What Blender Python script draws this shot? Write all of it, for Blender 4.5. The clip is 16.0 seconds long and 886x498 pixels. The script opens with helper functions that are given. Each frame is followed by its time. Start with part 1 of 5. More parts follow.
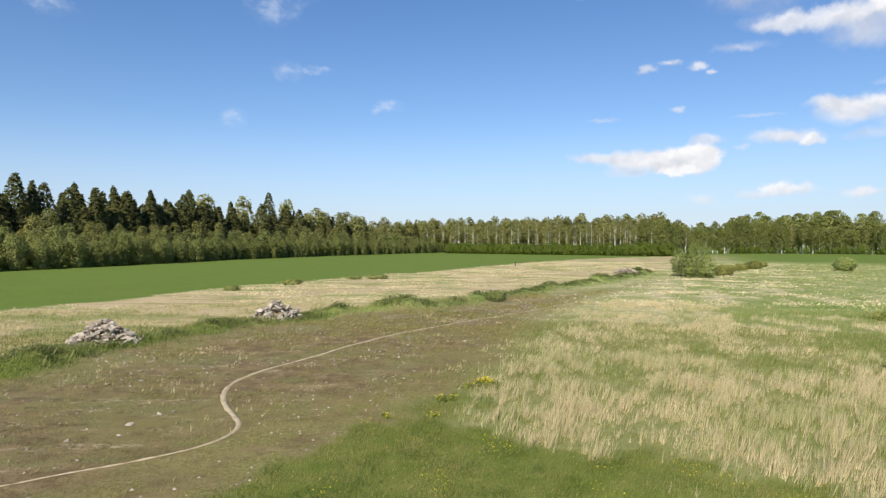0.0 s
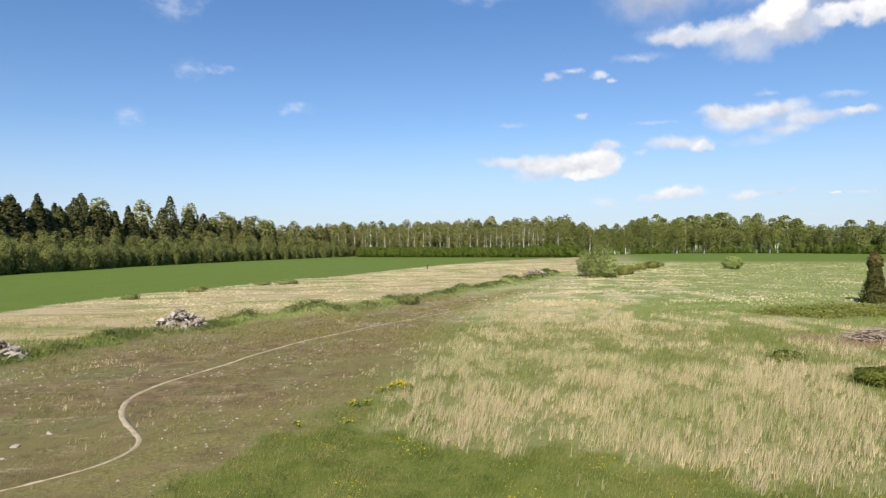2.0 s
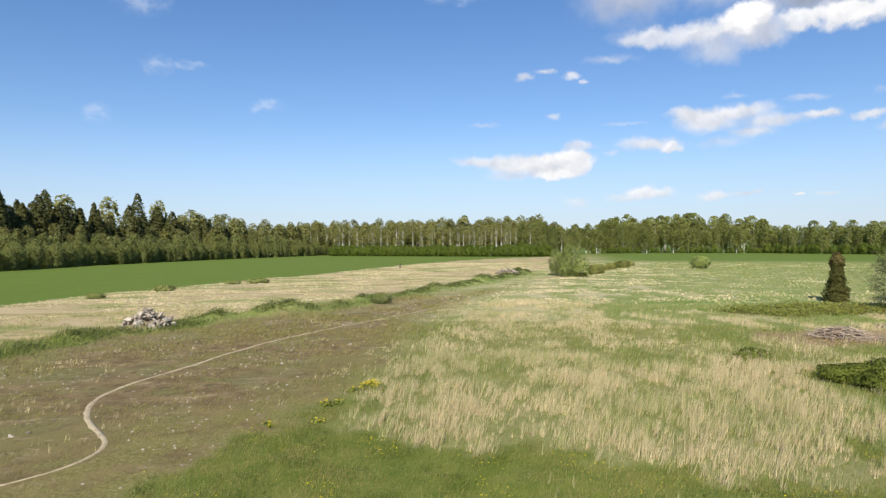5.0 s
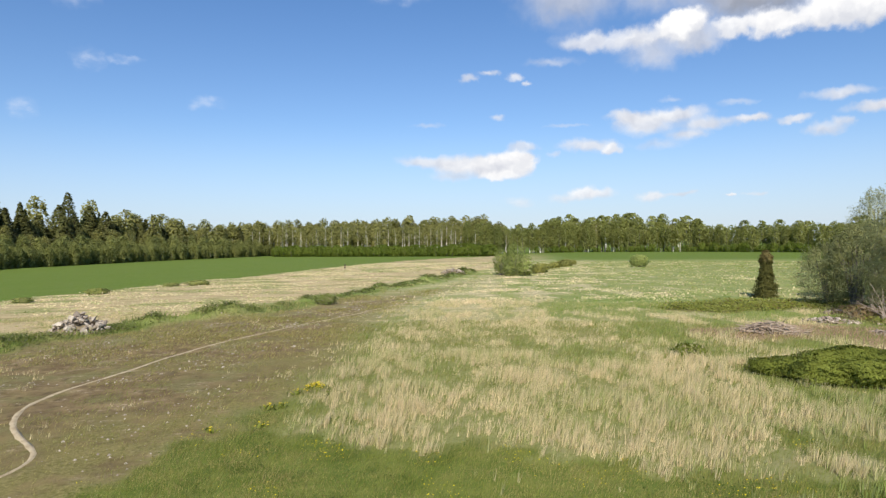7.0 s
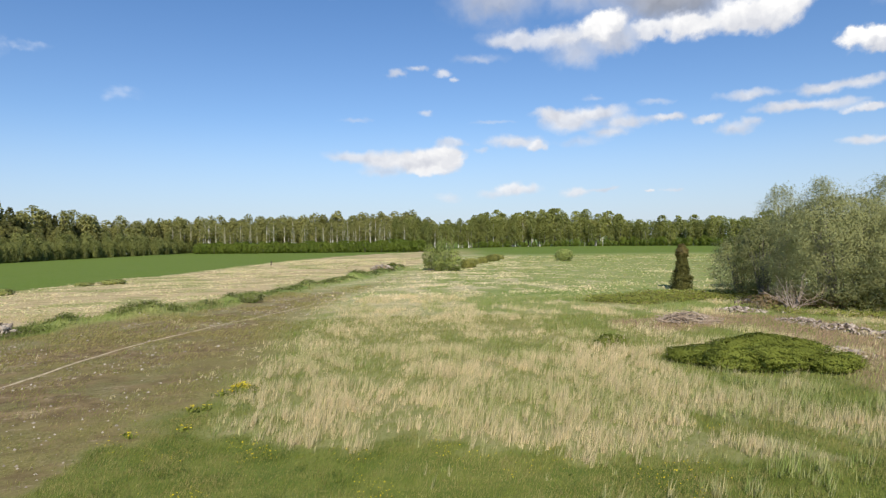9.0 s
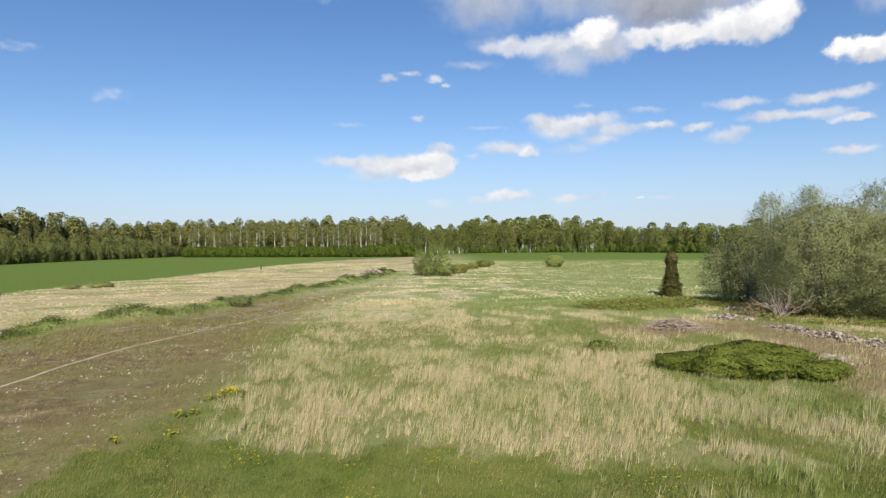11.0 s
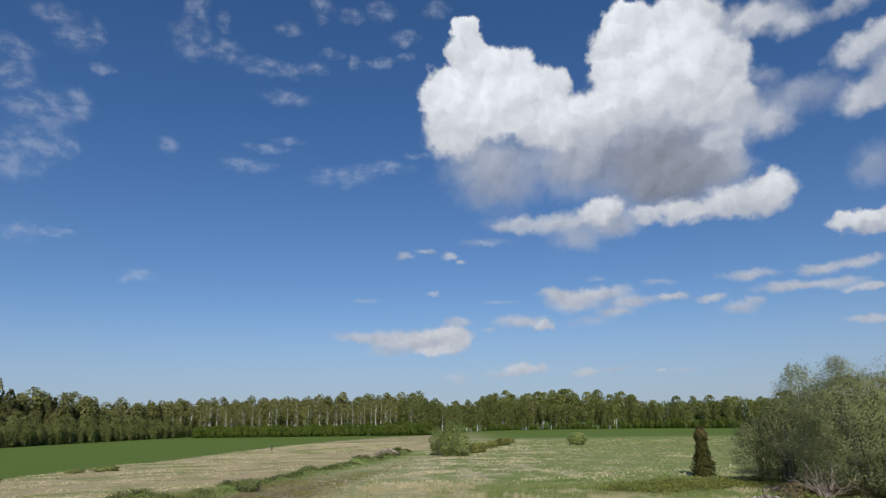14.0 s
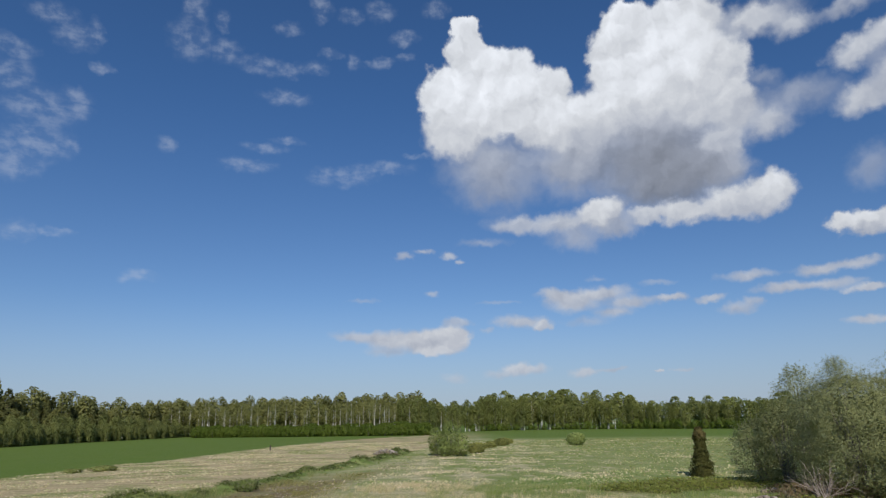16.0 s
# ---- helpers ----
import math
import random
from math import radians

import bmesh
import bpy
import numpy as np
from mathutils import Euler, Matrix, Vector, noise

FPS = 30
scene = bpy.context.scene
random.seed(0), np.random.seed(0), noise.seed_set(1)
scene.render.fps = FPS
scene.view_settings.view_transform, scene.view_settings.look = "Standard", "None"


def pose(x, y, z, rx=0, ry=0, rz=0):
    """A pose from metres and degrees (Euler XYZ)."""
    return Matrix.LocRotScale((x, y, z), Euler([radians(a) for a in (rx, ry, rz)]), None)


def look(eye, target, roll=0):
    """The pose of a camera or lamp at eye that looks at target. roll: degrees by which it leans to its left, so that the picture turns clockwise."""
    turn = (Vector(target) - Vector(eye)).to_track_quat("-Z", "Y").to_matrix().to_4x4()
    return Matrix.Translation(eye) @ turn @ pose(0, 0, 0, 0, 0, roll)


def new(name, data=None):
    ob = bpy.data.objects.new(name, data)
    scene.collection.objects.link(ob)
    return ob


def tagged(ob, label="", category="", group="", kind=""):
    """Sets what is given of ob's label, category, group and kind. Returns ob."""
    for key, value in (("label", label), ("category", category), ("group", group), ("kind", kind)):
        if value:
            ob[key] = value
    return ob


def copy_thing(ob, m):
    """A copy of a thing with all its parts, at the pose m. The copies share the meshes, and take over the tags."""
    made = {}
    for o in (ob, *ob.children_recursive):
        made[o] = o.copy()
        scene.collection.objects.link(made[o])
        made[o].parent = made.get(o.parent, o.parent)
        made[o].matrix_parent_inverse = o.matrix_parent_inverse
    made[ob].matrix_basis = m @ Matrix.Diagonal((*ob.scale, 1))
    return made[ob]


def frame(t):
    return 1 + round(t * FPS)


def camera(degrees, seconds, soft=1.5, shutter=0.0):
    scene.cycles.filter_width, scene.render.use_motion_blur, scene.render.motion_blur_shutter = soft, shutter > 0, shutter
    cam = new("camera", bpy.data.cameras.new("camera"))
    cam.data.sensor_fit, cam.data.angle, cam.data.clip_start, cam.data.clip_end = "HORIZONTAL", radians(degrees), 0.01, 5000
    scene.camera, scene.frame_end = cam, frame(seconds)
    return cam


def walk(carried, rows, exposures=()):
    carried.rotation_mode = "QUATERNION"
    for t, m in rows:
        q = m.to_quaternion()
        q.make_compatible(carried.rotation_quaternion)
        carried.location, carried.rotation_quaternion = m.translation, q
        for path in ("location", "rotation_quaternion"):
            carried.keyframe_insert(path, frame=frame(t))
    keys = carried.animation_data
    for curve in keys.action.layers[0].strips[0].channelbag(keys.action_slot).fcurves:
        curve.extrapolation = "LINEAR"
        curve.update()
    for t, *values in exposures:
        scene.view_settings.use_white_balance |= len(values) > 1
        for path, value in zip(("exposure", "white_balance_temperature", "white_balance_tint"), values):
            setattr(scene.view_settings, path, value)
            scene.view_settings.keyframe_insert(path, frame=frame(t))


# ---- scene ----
H = 5.5
cam = camera(68.46, 16.0, soft=1.3)
WAY = [  # seconds, yaw, pitch, roll: the camera turns where it stands
    (0.0, -0.00, -0.60, 0.00), (0.5, -0.23, -0.86, 0.11), (1.0, -0.23, -0.77, 0.31), (1.5, -0.31, -0.71, 0.32),
    (1.7, -0.40, -0.56, 0.43), (1.8, -2.10, -0.49, 0.48), (2.0, -7.73, -0.34, 0.59), (2.2, -13.20, -0.38, 0.58),
    (2.5, -11.73, -0.45, 0.56), (3.0, -10.14, -0.77, 0.32), (5.3, -10.13, -0.43, 0.43), (5.5, -11.84, -0.60, 0.95),
    (5.6, -15.00, -0.63, 0.89), (5.7, -16.30, -0.66, 0.83), (5.8, -17.20, -0.69, 0.77), (6.0, -15.41, -0.75, 0.65),
    (6.5, -14.88, -0.75, 0.64), (7.0, -14.92, -0.49, 0.65), (7.5, -15.29, -0.40, 0.67), (8.0, -15.10, -0.49, 0.62),
    (8.5, -15.31, -0.17, 0.89), (8.7, -16.60, -0.49, 0.93), (8.9, -19.90, -0.81, 0.96), (9.0, -21.16, -0.97, 0.98),
    (9.2, -21.65, -0.58, 0.35), (11.3, -22.15, -0.50, 0.63), (11.5, -23.47, -0.57, 0.78), (12.0, -21.20, -0.13, 0.75),
    (12.1, -21.15, 1.90, 0.83), (12.3, -21.05, 7.60, 0.99), (12.5, -20.94, 9.84, 1.15), (13.0, -20.59, 12.01, 1.17),
    (13.5, -20.77, 14.50, 1.07), (14.0, -20.50, 14.76, 1.08), (14.5, -20.50, 14.79, 1.20), (15.0, -20.40, 14.91, 1.11),
    (15.5, -20.44, 14.86, 1.21), (16.0, -20.61, 14.77, 1.01),
]
EXPOSURES = [(0.0, 0.5, 6550, 10), (8.0, 0.48, 6550, 10), (8.6, 0.41, 6530, 10), (12.0, 0.4, 6500, 10), (12.5, 0.37, 6350, 10), (13.0, -0.12, 6100, 10), (13.5, -0.25, 6050, 10), (16.0, -0.25, 6050, 10)]
walk(cam, [(t, pose(0, 0, H, 90 + p, r, y)) for t, y, p, r in WAY], EXPOSURES)

# ---- world: clear sky with fair-weather clouds, and the sun ----
SUN_AZ, SUN_EL = -163.0, 40.0
SUN_WAY = Vector((math.sin(radians(SUN_AZ)) * math.cos(radians(SUN_EL)), math.cos(radians(SUN_AZ)) * math.cos(radians(SUN_EL)), math.sin(radians(SUN_EL))))

# clouds as soft lobes, from the far ones to the near: azimuth, elevation, half width, half height in degrees, softness,
# painted-in light, density
TOWER_WEST = [(23.6, 33.2, 1.8, 1.4, 0.25, 1.01, 1), (23.4, 31.4, 2.5, 2.24, 0.25, 0.95, 1), (30.7, 28.0, 3.2, 2.59, 0.25, 0.93, 1), (26.8, 29.7, 3.9, 2.75, 0.25, 1.01, 1), (21.8, 27.8, 3.5, 2.88, 0.25, 1.03, 1), (22.5, 25.1, 4.0, 3.05, 0.4, 0.9, 1), (26.2, 26.8, 4.8, 3.35, 0.35, 0.99, 1), (30.4, 25.7, 3.7, 3.34, 0.35, 0.91, 1), (34.0, 24.7, 5.0, 3.14, 0.4, 0.95, 1), (23.8, 27.0, 2.8, 2.12, 0.5, 1.11, 0.7), (28.8, 29.0, 2.4, 1.72, 0.5, 1.11, 0.7)]
TOWER_EAST = [(49.7, 30.5, 4.8, 1.8, 0.8, 0.78, 0.95), (52.4, 29.3, 2.7, 1.33, 0.9, 0.75, 0.9), (38.9, 32.5, 2.9, 1.98, 0.25, 0.97, 1), (44.3, 31.8, 3.9, 2.32, 0.35, 0.85, 1), (41.8, 31.3, 3.5, 2.53, 0.3, 0.94, 1), (37.7, 30.4, 2.9, 2.62, 0.25, 0.94, 1), (37.1, 28.6, 2.5, 2.01, 0.3, 0.97, 1), (46.4, 27.4, 3.3, 3.49, 0.35, 0.81, 1), (47.0, 24.4, 2.8, 2.9, 0.5, 0.75, 1), (43.6, 29.7, 3.9, 3.02, 0.4, 0.99, 1), (41.5, 28.3, 4.3, 3.1, 0.4, 1.01, 1), (38.7, 26.2, 4.8, 3.21, 0.4, 0.99, 1)]
SHOULDER = [(43.7, 25.3, 4.8, 3.62, 0.6, 0.82, 1), (49.3, 22.4, 2.9, 1.91, 0.9, 0.72, 0.9), (40.7, 24.5, 5.3, 3.04, 0.6, 0.85, 1), (35.2, 25.6, 4.5, 2.59, 0.5, 0.93, 1), (43.7, 28.3, 2.4, 1.77, 0.6, 1.06, 0.8), (38.4, 27.1, 2.2, 1.51, 0.6, 1.04, 0.8)]
# grey lobes that paint the shade under the big cloud into its colour
UNDERSIDE = [(25.6, 21.8, 6.3, 4.0, 0.9, 0.55, 0.85), (32.9, 21.6, 6.4, 3.92, 0.9, 0.57, 0.9), (25.9, 19.7, 5.4, 2.51, 1.0, 0.41, 0.5), (39.6, 21.5, 8.9, 5.17, 0.9, 0.38, 0.95), (42.3, 20.4, 6.4, 4.68, 0.9, 0.34, 0.95), (40.0, 18.7, 6.1, 3.26, 0.9, 0.35, 0.85), (45.0, 20.0, 3.8, 3.55, 0.8, 0.46, 0.9), (35.7, 23.1, 4.1, 2.45, 1.0, 0.61, 0.6), (45.8, 21.7, 2.5, 1.82, 0.5, 0.75, 0.85), (46.4, 20.1, 1.9, 1.65, 0.8, 0.57, 0.7)]
SHELF = [(27.7, 16.9, 4.0, 1.25, 0.8, 0.72, 0.8), (31.8, 16.6, 4.1, 1.52, 0.8, 0.74, 0.9), (32.8, 15.1, 3.3, 1.81, 1.0, 0.6, 0.7), (35.2, 17.2, 2.7, 1.5, 0.5, 0.85, 1), (36.2, 15.9, 3.2, 1.21, 0.9, 0.6, 0.8), (39.1, 16.5, 2.6, 0.91, 0.7, 0.78, 0.9), (42.2, 16.6, 3.4, 1.38, 0.6, 0.78, 1), (45.9, 16.8, 3.2, 1.67, 0.5, 0.8, 1), (49.0, 17.2, 2.6, 1.95, 0.45, 0.88, 1), (47.7, 16.2, 2.5, 1.12, 0.8, 0.62, 0.8)]
BANK = [(56.5, 29.5, 3.3, 1.13, 1.0, 0.7, 0.7), (56.4, 26.1, 2.6, 1.59, 0.7, 0.8, 0.9), (58.8, 26.8, 2.3, 1.4, 0.7, 0.8, 0.9), (56.3, 22.6, 3.0, 1.72, 0.7, 0.76, 0.95), (58.4, 23.6, 2.3, 2.86, 0.9, 0.66, 0.9), (56.2, 17.8, 2.4, 2.26, 1.0, 0.62, 0.5), (51.8, 24.1, 5.1, 1.85, 1.0, 0.66, 0.55), (49.9, 26.0, 1.9, 1.06, 1.0, 0.68, 0.45), (53.4, 14.0, 1.4, 0.94, 0.5, 0.85, 1), (55.3, 13.8, 2.6, 1.1, 0.5, 0.85, 1), (55.4, 13.2, 2.6, 0.67, 0.8, 0.62, 0.8), (59.6, 23.0, 2.7, 4.24, 0.9, 0.7, 0.8)]
FLAT = [(13.4, 7.1, 3.2, 0.69, 0.9, 0.7, 0.8), (16.4, 6.9, 3.7, 1.14, 0.7, 0.72, 0.95), (19.8, 6.7, 3.7, 1.39, 0.5, 0.74, 1), (21.6, 7.1, 1.9, 1.4, 0.5, 0.85, 1), (22.3, 8.4, 1.9, 0.57, 0.8, 0.7, 0.7), (20.1, 5.9, 2.9, 0.57, 0.6, 0.86, 0.9), (15.9, 5.9, 2.9, 0.57, 1.0, 0.58, 0.6), (27.6, 8.2, 3.0, 0.76, 0.8, 0.74, 0.85), (29.6, 7.8, 1.3, 0.63, 0.6, 0.82, 0.9), (24.8, 7.6, 1.0, 0.35, 1.0, 0.7, 0.5)]
HORIZON = [(27.1, 4.2, 1.9, 0.84, 0.7, 0.78, 0.85), (28.6, 4.1, 1.9, 0.62, 0.8, 0.74, 0.75), (25.5, 3.8, 1.9, 0.5, 1.0, 0.68, 0.6), (32.9, 3.8, 1.8, 0.55, 0.8, 0.76, 0.8), (35.2, 3.9, 1.8, 0.3, 1.0, 0.7, 0.7), (38.8, 3.7, 0.8, 0.21, 0.6, 0.8, 0.9), (40.6, 3.7, 1.0, 0.2, 1.0, 0.7, 0.6), (21.8, 3.6, 1.7, 0.56, 1.0, 0.7, 0.5)]
STREAKS = [(30.9, 10.4, 2.2, 0.76, 0.8, 0.72, 0.9), (32.1, 9.8, 3.5, 1.32, 0.8, 0.72, 0.9), (34.4, 10.4, 4.0, 0.81, 0.8, 0.74, 0.9), (36.9, 9.5, 3.0, 0.86, 0.8, 0.72, 0.85), (35.3, 8.7, 2.3, 0.68, 0.9, 0.66, 0.8), (40.1, 9.7, 1.9, 0.45, 0.8, 0.74, 0.9), (33.3, 8.0, 2.9, 0.56, 1.0, 0.66, 0.4), (39.3, 11.0, 1.9, 0.34, 1.0, 0.7, 0.4), (43.2, 9.3, 2.0, 0.47, 0.8, 0.74, 0.85)]
STREAKS_EAST = [(45.3, 8.3, 1.9, 0.75, 0.9, 0.68, 0.75), (46.3, 8.8, 1.1, 0.52, 0.9, 0.7, 0.7), (46.4, 10.8, 3.1, 0.58, 0.9, 0.7, 0.8), (51.6, 10.7, 2.8, 0.61, 0.8, 0.73, 0.9), (54.1, 10.9, 2.5, 0.54, 0.9, 0.7, 0.85), (49.4, 9.6, 3.5, 0.56, 0.8, 0.73, 0.9), (52.2, 9.5, 2.4, 0.6, 0.9, 0.68, 0.8), (54.2, 9.0, 1.7, 0.4, 0.7, 0.78, 0.9), (54.1, 6.7, 1.9, 0.45, 0.8, 0.72, 0.85)]
CRUMBS = [(17.3, 14.1, 1.0, 0.52, 0.9, 0.75, 0.7), (19.1, 14.5, 1.3, 0.36, 0.9, 0.75, 0.7), (21.3, 14.1, 1.0, 0.48, 0.9, 0.76, 0.75), (22.1, 13.5, 0.8, 0.29, 0.9, 0.74, 0.7), (24.5, 15.2, 3.0, 0.55, 1.0, 0.68, 0.45), (19.7, 10.8, 1.0, 0.39, 1.0, 0.74, 0.65), (13.7, 10.3, 1.8, 0.26, 1.0, 0.7, 0.35), (25.7, 9.9, 2.3, 0.26, 1.0, 0.7, 0.35), (34.2, 11.6, 1.4, 0.31, 1.0, 0.7, 0.35)]
VEIL = [(-2.6, 30.8, 2.4, 2.14), (-2.2, 33.1, 1.5, 1.68), (0.4, 30.4, 2.0, 1.32), (3.9, 29.7, 3.1, 0.96), (6.3, 29.5, 1.8, 0.79), (8.6, 29.9, 2.0, 0.8), (12.5, 30.7, 1.2, 0.92), (6.1, 27.3, 3.1, 0.87), (3.1, 21.4, 3.1, 0.88), (4.6, 23.0, 2.7, 0.57), (6.6, 23.7, 2.4, 0.48), (11.6, 21.0, 4.2, 1.11), (15.4, 21.8, 3.9, 0.79), (18.8, 22.9, 1.8, 0.43), (-3.7, 22.4, 1.2, 0.9)]
VEIL_EDGE = [(-13.1, 30.4, 2.3, 1.04), (-11.5, 29.2, 2.2, 1.34), (-10.2, 29.7, 0.8, 1.35), (-15.6, 27.3, 2.0, 1.04), (-15.5, 25.4, 2.4, 1.84), (-12.9, 23.3, 3.8, 2.2), (-10.8, 24.8, 1.8, 0.89), (-10.5, 23.7, 1.6, 0.84), (-13.1, 20.9, 3.3, 2.08), (-14.1, 19.0, 2.4, 1.65), (-10.9, 21.0, 1.1, 0.57), (-9.3, 27.3, 1.1, 0.56), (-10.6, 14.7, 1.5, 0.4), (-13.5, 14.3, 1.4, 1.11)]
VEIL_HIGH = [(15.0, 34.7, 1.9, 1.18), (17.3, 32.6, 1.9, 0.91), (17.6, 31.1, 1.3, 0.49), (6.2, 32.7, 1.6, 0.77), (9.2, 34.6, 1.3, 1.46), (12.0, 34.2, 1.9, 0.89), (15.0, 30.8, 1.9, 0.55), (20.7, 34.9, 1.9, 0.89), (0.2, 32.7, 1.0, 1.14), (10.2, 31.1, 1.5, 0.61)]
VEIL_WEST = [(-31.0, 17.4, 2.4, 0.9), (-14.8, 19.4, 2.8, 2.1), (-11.2, 14.5, 1.7, 0.5), (-4.7, 11.7, 2.0, 0.7), (-17.9, 10.4, 1.4, 1.1)]


class Nodes:
    """A short way to write node trees."""
    def __init__(self, tree):
        self.tree = tree

    def add(self, kind, links=()):
        n = self.tree.nodes.new(kind)
        for where, what in dict(links).items():
            socket = n.inputs[where]
            if hasattr(what, "is_output"):
                self.tree.links.new(what, socket)
            else:
                socket.default_value = what
        return n

    def math(self, op, a, b=0.0, c=0.0):
        n = self.add("ShaderNodeMath", {0: a, 1: b, 2: c})
        n.operation = op
        return n.outputs[0]

    def vec(self, op, a, b=(0, 0, 0)):
        n = self.add("ShaderNodeVectorMath", {0: a, 1: b})
        n.operation = op
        return n.outputs[0]

    def length(self, a):
        n = self.add("ShaderNodeVectorMath", {0: a})
        n.operation = "LENGTH"
        return n.outputs["Value"]

    def attribute(self, name):
        n = self.add("ShaderNodeAttribute")
        n.attribute_name = name
        return n

    def noise(self, vector, scale, detail=4.0, rough=0.55, kind="Fac"):
        return self.add("ShaderNodeTexNoise", {"Vector": vector, "Scale": scale, "Detail": detail, "Roughness": rough}).outputs[kind]

    def step(self, x, lo, hi, a=0.0, b=1.0):
        n = self.add("ShaderNodeMapRange", {0: x, 1: lo, 2: hi, 3: a, 4: b})
        n.interpolation_type = "SMOOTHSTEP"
        return n.outputs[0]

    def mix(self, fac, a, b):
        n = self.add("ShaderNodeMix")
        n.data_type = "RGBA"
        for i, what in ((0, fac), (6, a), (7, b)):
            if hasattr(what, "is_output"):
                self.tree.links.new(what, n.inputs[i])
            else:
                n.inputs[i].default_value = what if i == 0 else (*what, 1.0)
        return n.outputs[2]

    def link(self, a, b):
        self.tree.links.new(a, b)


def puffs(nd, p, lists):
    """The thickness of a thin veil of cloud, each patch a soft ellipse."""
    total = None
    for a, e, ra, re in [q for part_list in lists for q in part_list]:
        m = nd.vec("MULTIPLY", nd.vec("SUBTRACT", p, (a, e, 0)), (1.0 / ra, 1.0 / re, 1))
        g = nd.math("SUBTRACT", 1.0, nd.length(m))
        total = g if total is None else nd.math("SMOOTH_MAX", total, g, 0.1)
    return total


def lobes(nd, p, el, lists, light, clear, slope):
    """Lays cloud lobes over one another; each is painted brighter towards its top. Gives the painted light and the part
    of the sky left clear.
    """
    for a, e, ra, re, soft, lit, dense in [q for part_list in lists for q in part_list]:
        m = nd.vec("MULTIPLY", nd.vec("SUBTRACT", p, (a, e, 0)), (1.0 / ra, 1.0 / re, 1))
        here = nd.step(nd.length(m), 0.97, 0.97 - 0.95 * soft, 0.0, dense)
        value = nd.math("MULTIPLY_ADD", el, slope / re, lit - slope * e / re)
        light = nd.math("MULTIPLY_ADD", here, nd.math("SUBTRACT", value, light), light)
        clear = nd.math("MULTIPLY", clear, nd.math("SUBTRACT", 1.0, here))
    return light, clear


def make_world():
    world = bpy.data.worlds.new("sky")
    scene.world = world
    world.use_nodes = True
    world.cycles.sampling_method, world.cycles.sample_map_resolution = "MANUAL", 256
    tree = world.node_tree
    tree.nodes.clear()
    nd = Nodes(tree)
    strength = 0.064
    way = nd.add("ShaderNodeTexCoord").outputs["Generated"]
    air = nd.add("ShaderNodeTexSky")
    air.sky_type, air.sun_disc = "NISHITA", False
    air.sun_elevation, air.sun_rotation = radians(SUN_EL), radians(SUN_AZ)
    air.altitude, air.air_density, air.dust_density, air.ozone_density = 200, 1.0, 0.15, 1.6
    xyz = nd.add("ShaderNodeSeparateXYZ", {0: way})
    az = nd.math("MULTIPLY", nd.math("ARCTAN2", xyz.outputs[0], xyz.outputs[1]), 57.29578)
    el = nd.math("MULTIPLY", nd.math("ARCSINE", xyz.outputs[2]), 57.29578)
    p = nd.add("ShaderNodeCombineXYZ", {0: az, 1: el, 2: 0.0}).outputs[0]
    coarse = nd.vec("SUBTRACT", nd.noise(p, 0.28, 3.0, 0.55, "Color"), (0.5, 0.5, 0.5))
    finer = nd.vec("SUBTRACT", nd.noise(p, 0.9, 4.0, 0.55, "Color"), (0.5, 0.5, 0.5))

    def bent(wide_x, wide_y, fine_x, fine_y):
        return nd.vec("ADD", nd.vec("ADD", p, nd.vec("MULTIPLY", coarse, (wide_x, wide_y, 0))), nd.vec("MULTIPLY", finer, (fine_x, fine_y, 0)))

    heap, sheet = bent(2.4, 2.0, 1.7, 1.5), bent(2.2, 0.6, 1.9, 0.9)
    heap_el = nd.add("ShaderNodeSeparateXYZ", {0: heap}).outputs[1]
    sheet_el = nd.add("ShaderNodeSeparateXYZ", {0: sheet}).outputs[1]
    light, clear = lobes(nd, sheet, sheet_el, (HORIZON, FLAT, STREAKS, STREAKS_EAST, CRUMBS), 0.7, 1.0, 0.06)
    light = nd.math("MULTIPLY", light, 0.95)
    light, clear = lobes(nd, heap, heap_el, (BANK, TOWER_EAST, SHOULDER, TOWER_WEST, UNDERSIDE, SHELF), light, clear, 0.16)
    # sunlight on the billows' upper left sides, painted into the cloud brightness by offset noise
    billow = nd.noise(heap, 0.42, 3.0, 0.5)
    sunward = nd.noise(nd.vec("ADD", heap, (-0.5, 0.7, 0)), 0.42, 3.0, 0.5)
    relief = nd.math("MULTIPLY_ADD", nd.math("SUBTRACT", billow, sunward), 0.65, 1.0)
    light = nd.math("MULTIPLY", light, relief)
    # bluish tint where the painted shade is deep, near white where painted sunlit
    cloud = nd.vec("SCALE", nd.mix(nd.step(light, 0.4, 0.95), (0.93, 0.98, 1.12), (1.0, 0.995, 0.99)))
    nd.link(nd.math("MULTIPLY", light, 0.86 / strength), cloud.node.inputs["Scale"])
    # thin high veils, broken into small soft flecks
    veil = nd.step(puffs(nd, bent(1.6, 1.0, 1.6, 1.0), (VEIL, VEIL_EDGE, VEIL_HIGH, VEIL_WEST)), 0.03, 0.75)
    fleck = nd.step(nd.noise(nd.vec("MULTIPLY", p, (0.75, 1.15, 1)), 0.95, 4.0, 0.55), 0.36, 0.72, 0.12, 1.0)
    veil = nd.math("MULTIPLY", nd.math("MULTIPLY", veil, fleck), 0.34)
    tint = nd.mix(nd.step(el, 6.0, 30.0), (0.98, 1.17, 1.44), (0.76, 1.13, 1.52))
    sky = nd.vec("MULTIPLY", air.outputs[0], tint)
    sky = nd.mix(nd.math("MULTIPLY", nd.step(el, 11.0, -1.0), 0.7), sky, (6.1, 6.9, 8.9))
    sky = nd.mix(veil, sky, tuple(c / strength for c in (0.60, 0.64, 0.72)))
    sky = nd.mix(clear, cloud, sky)
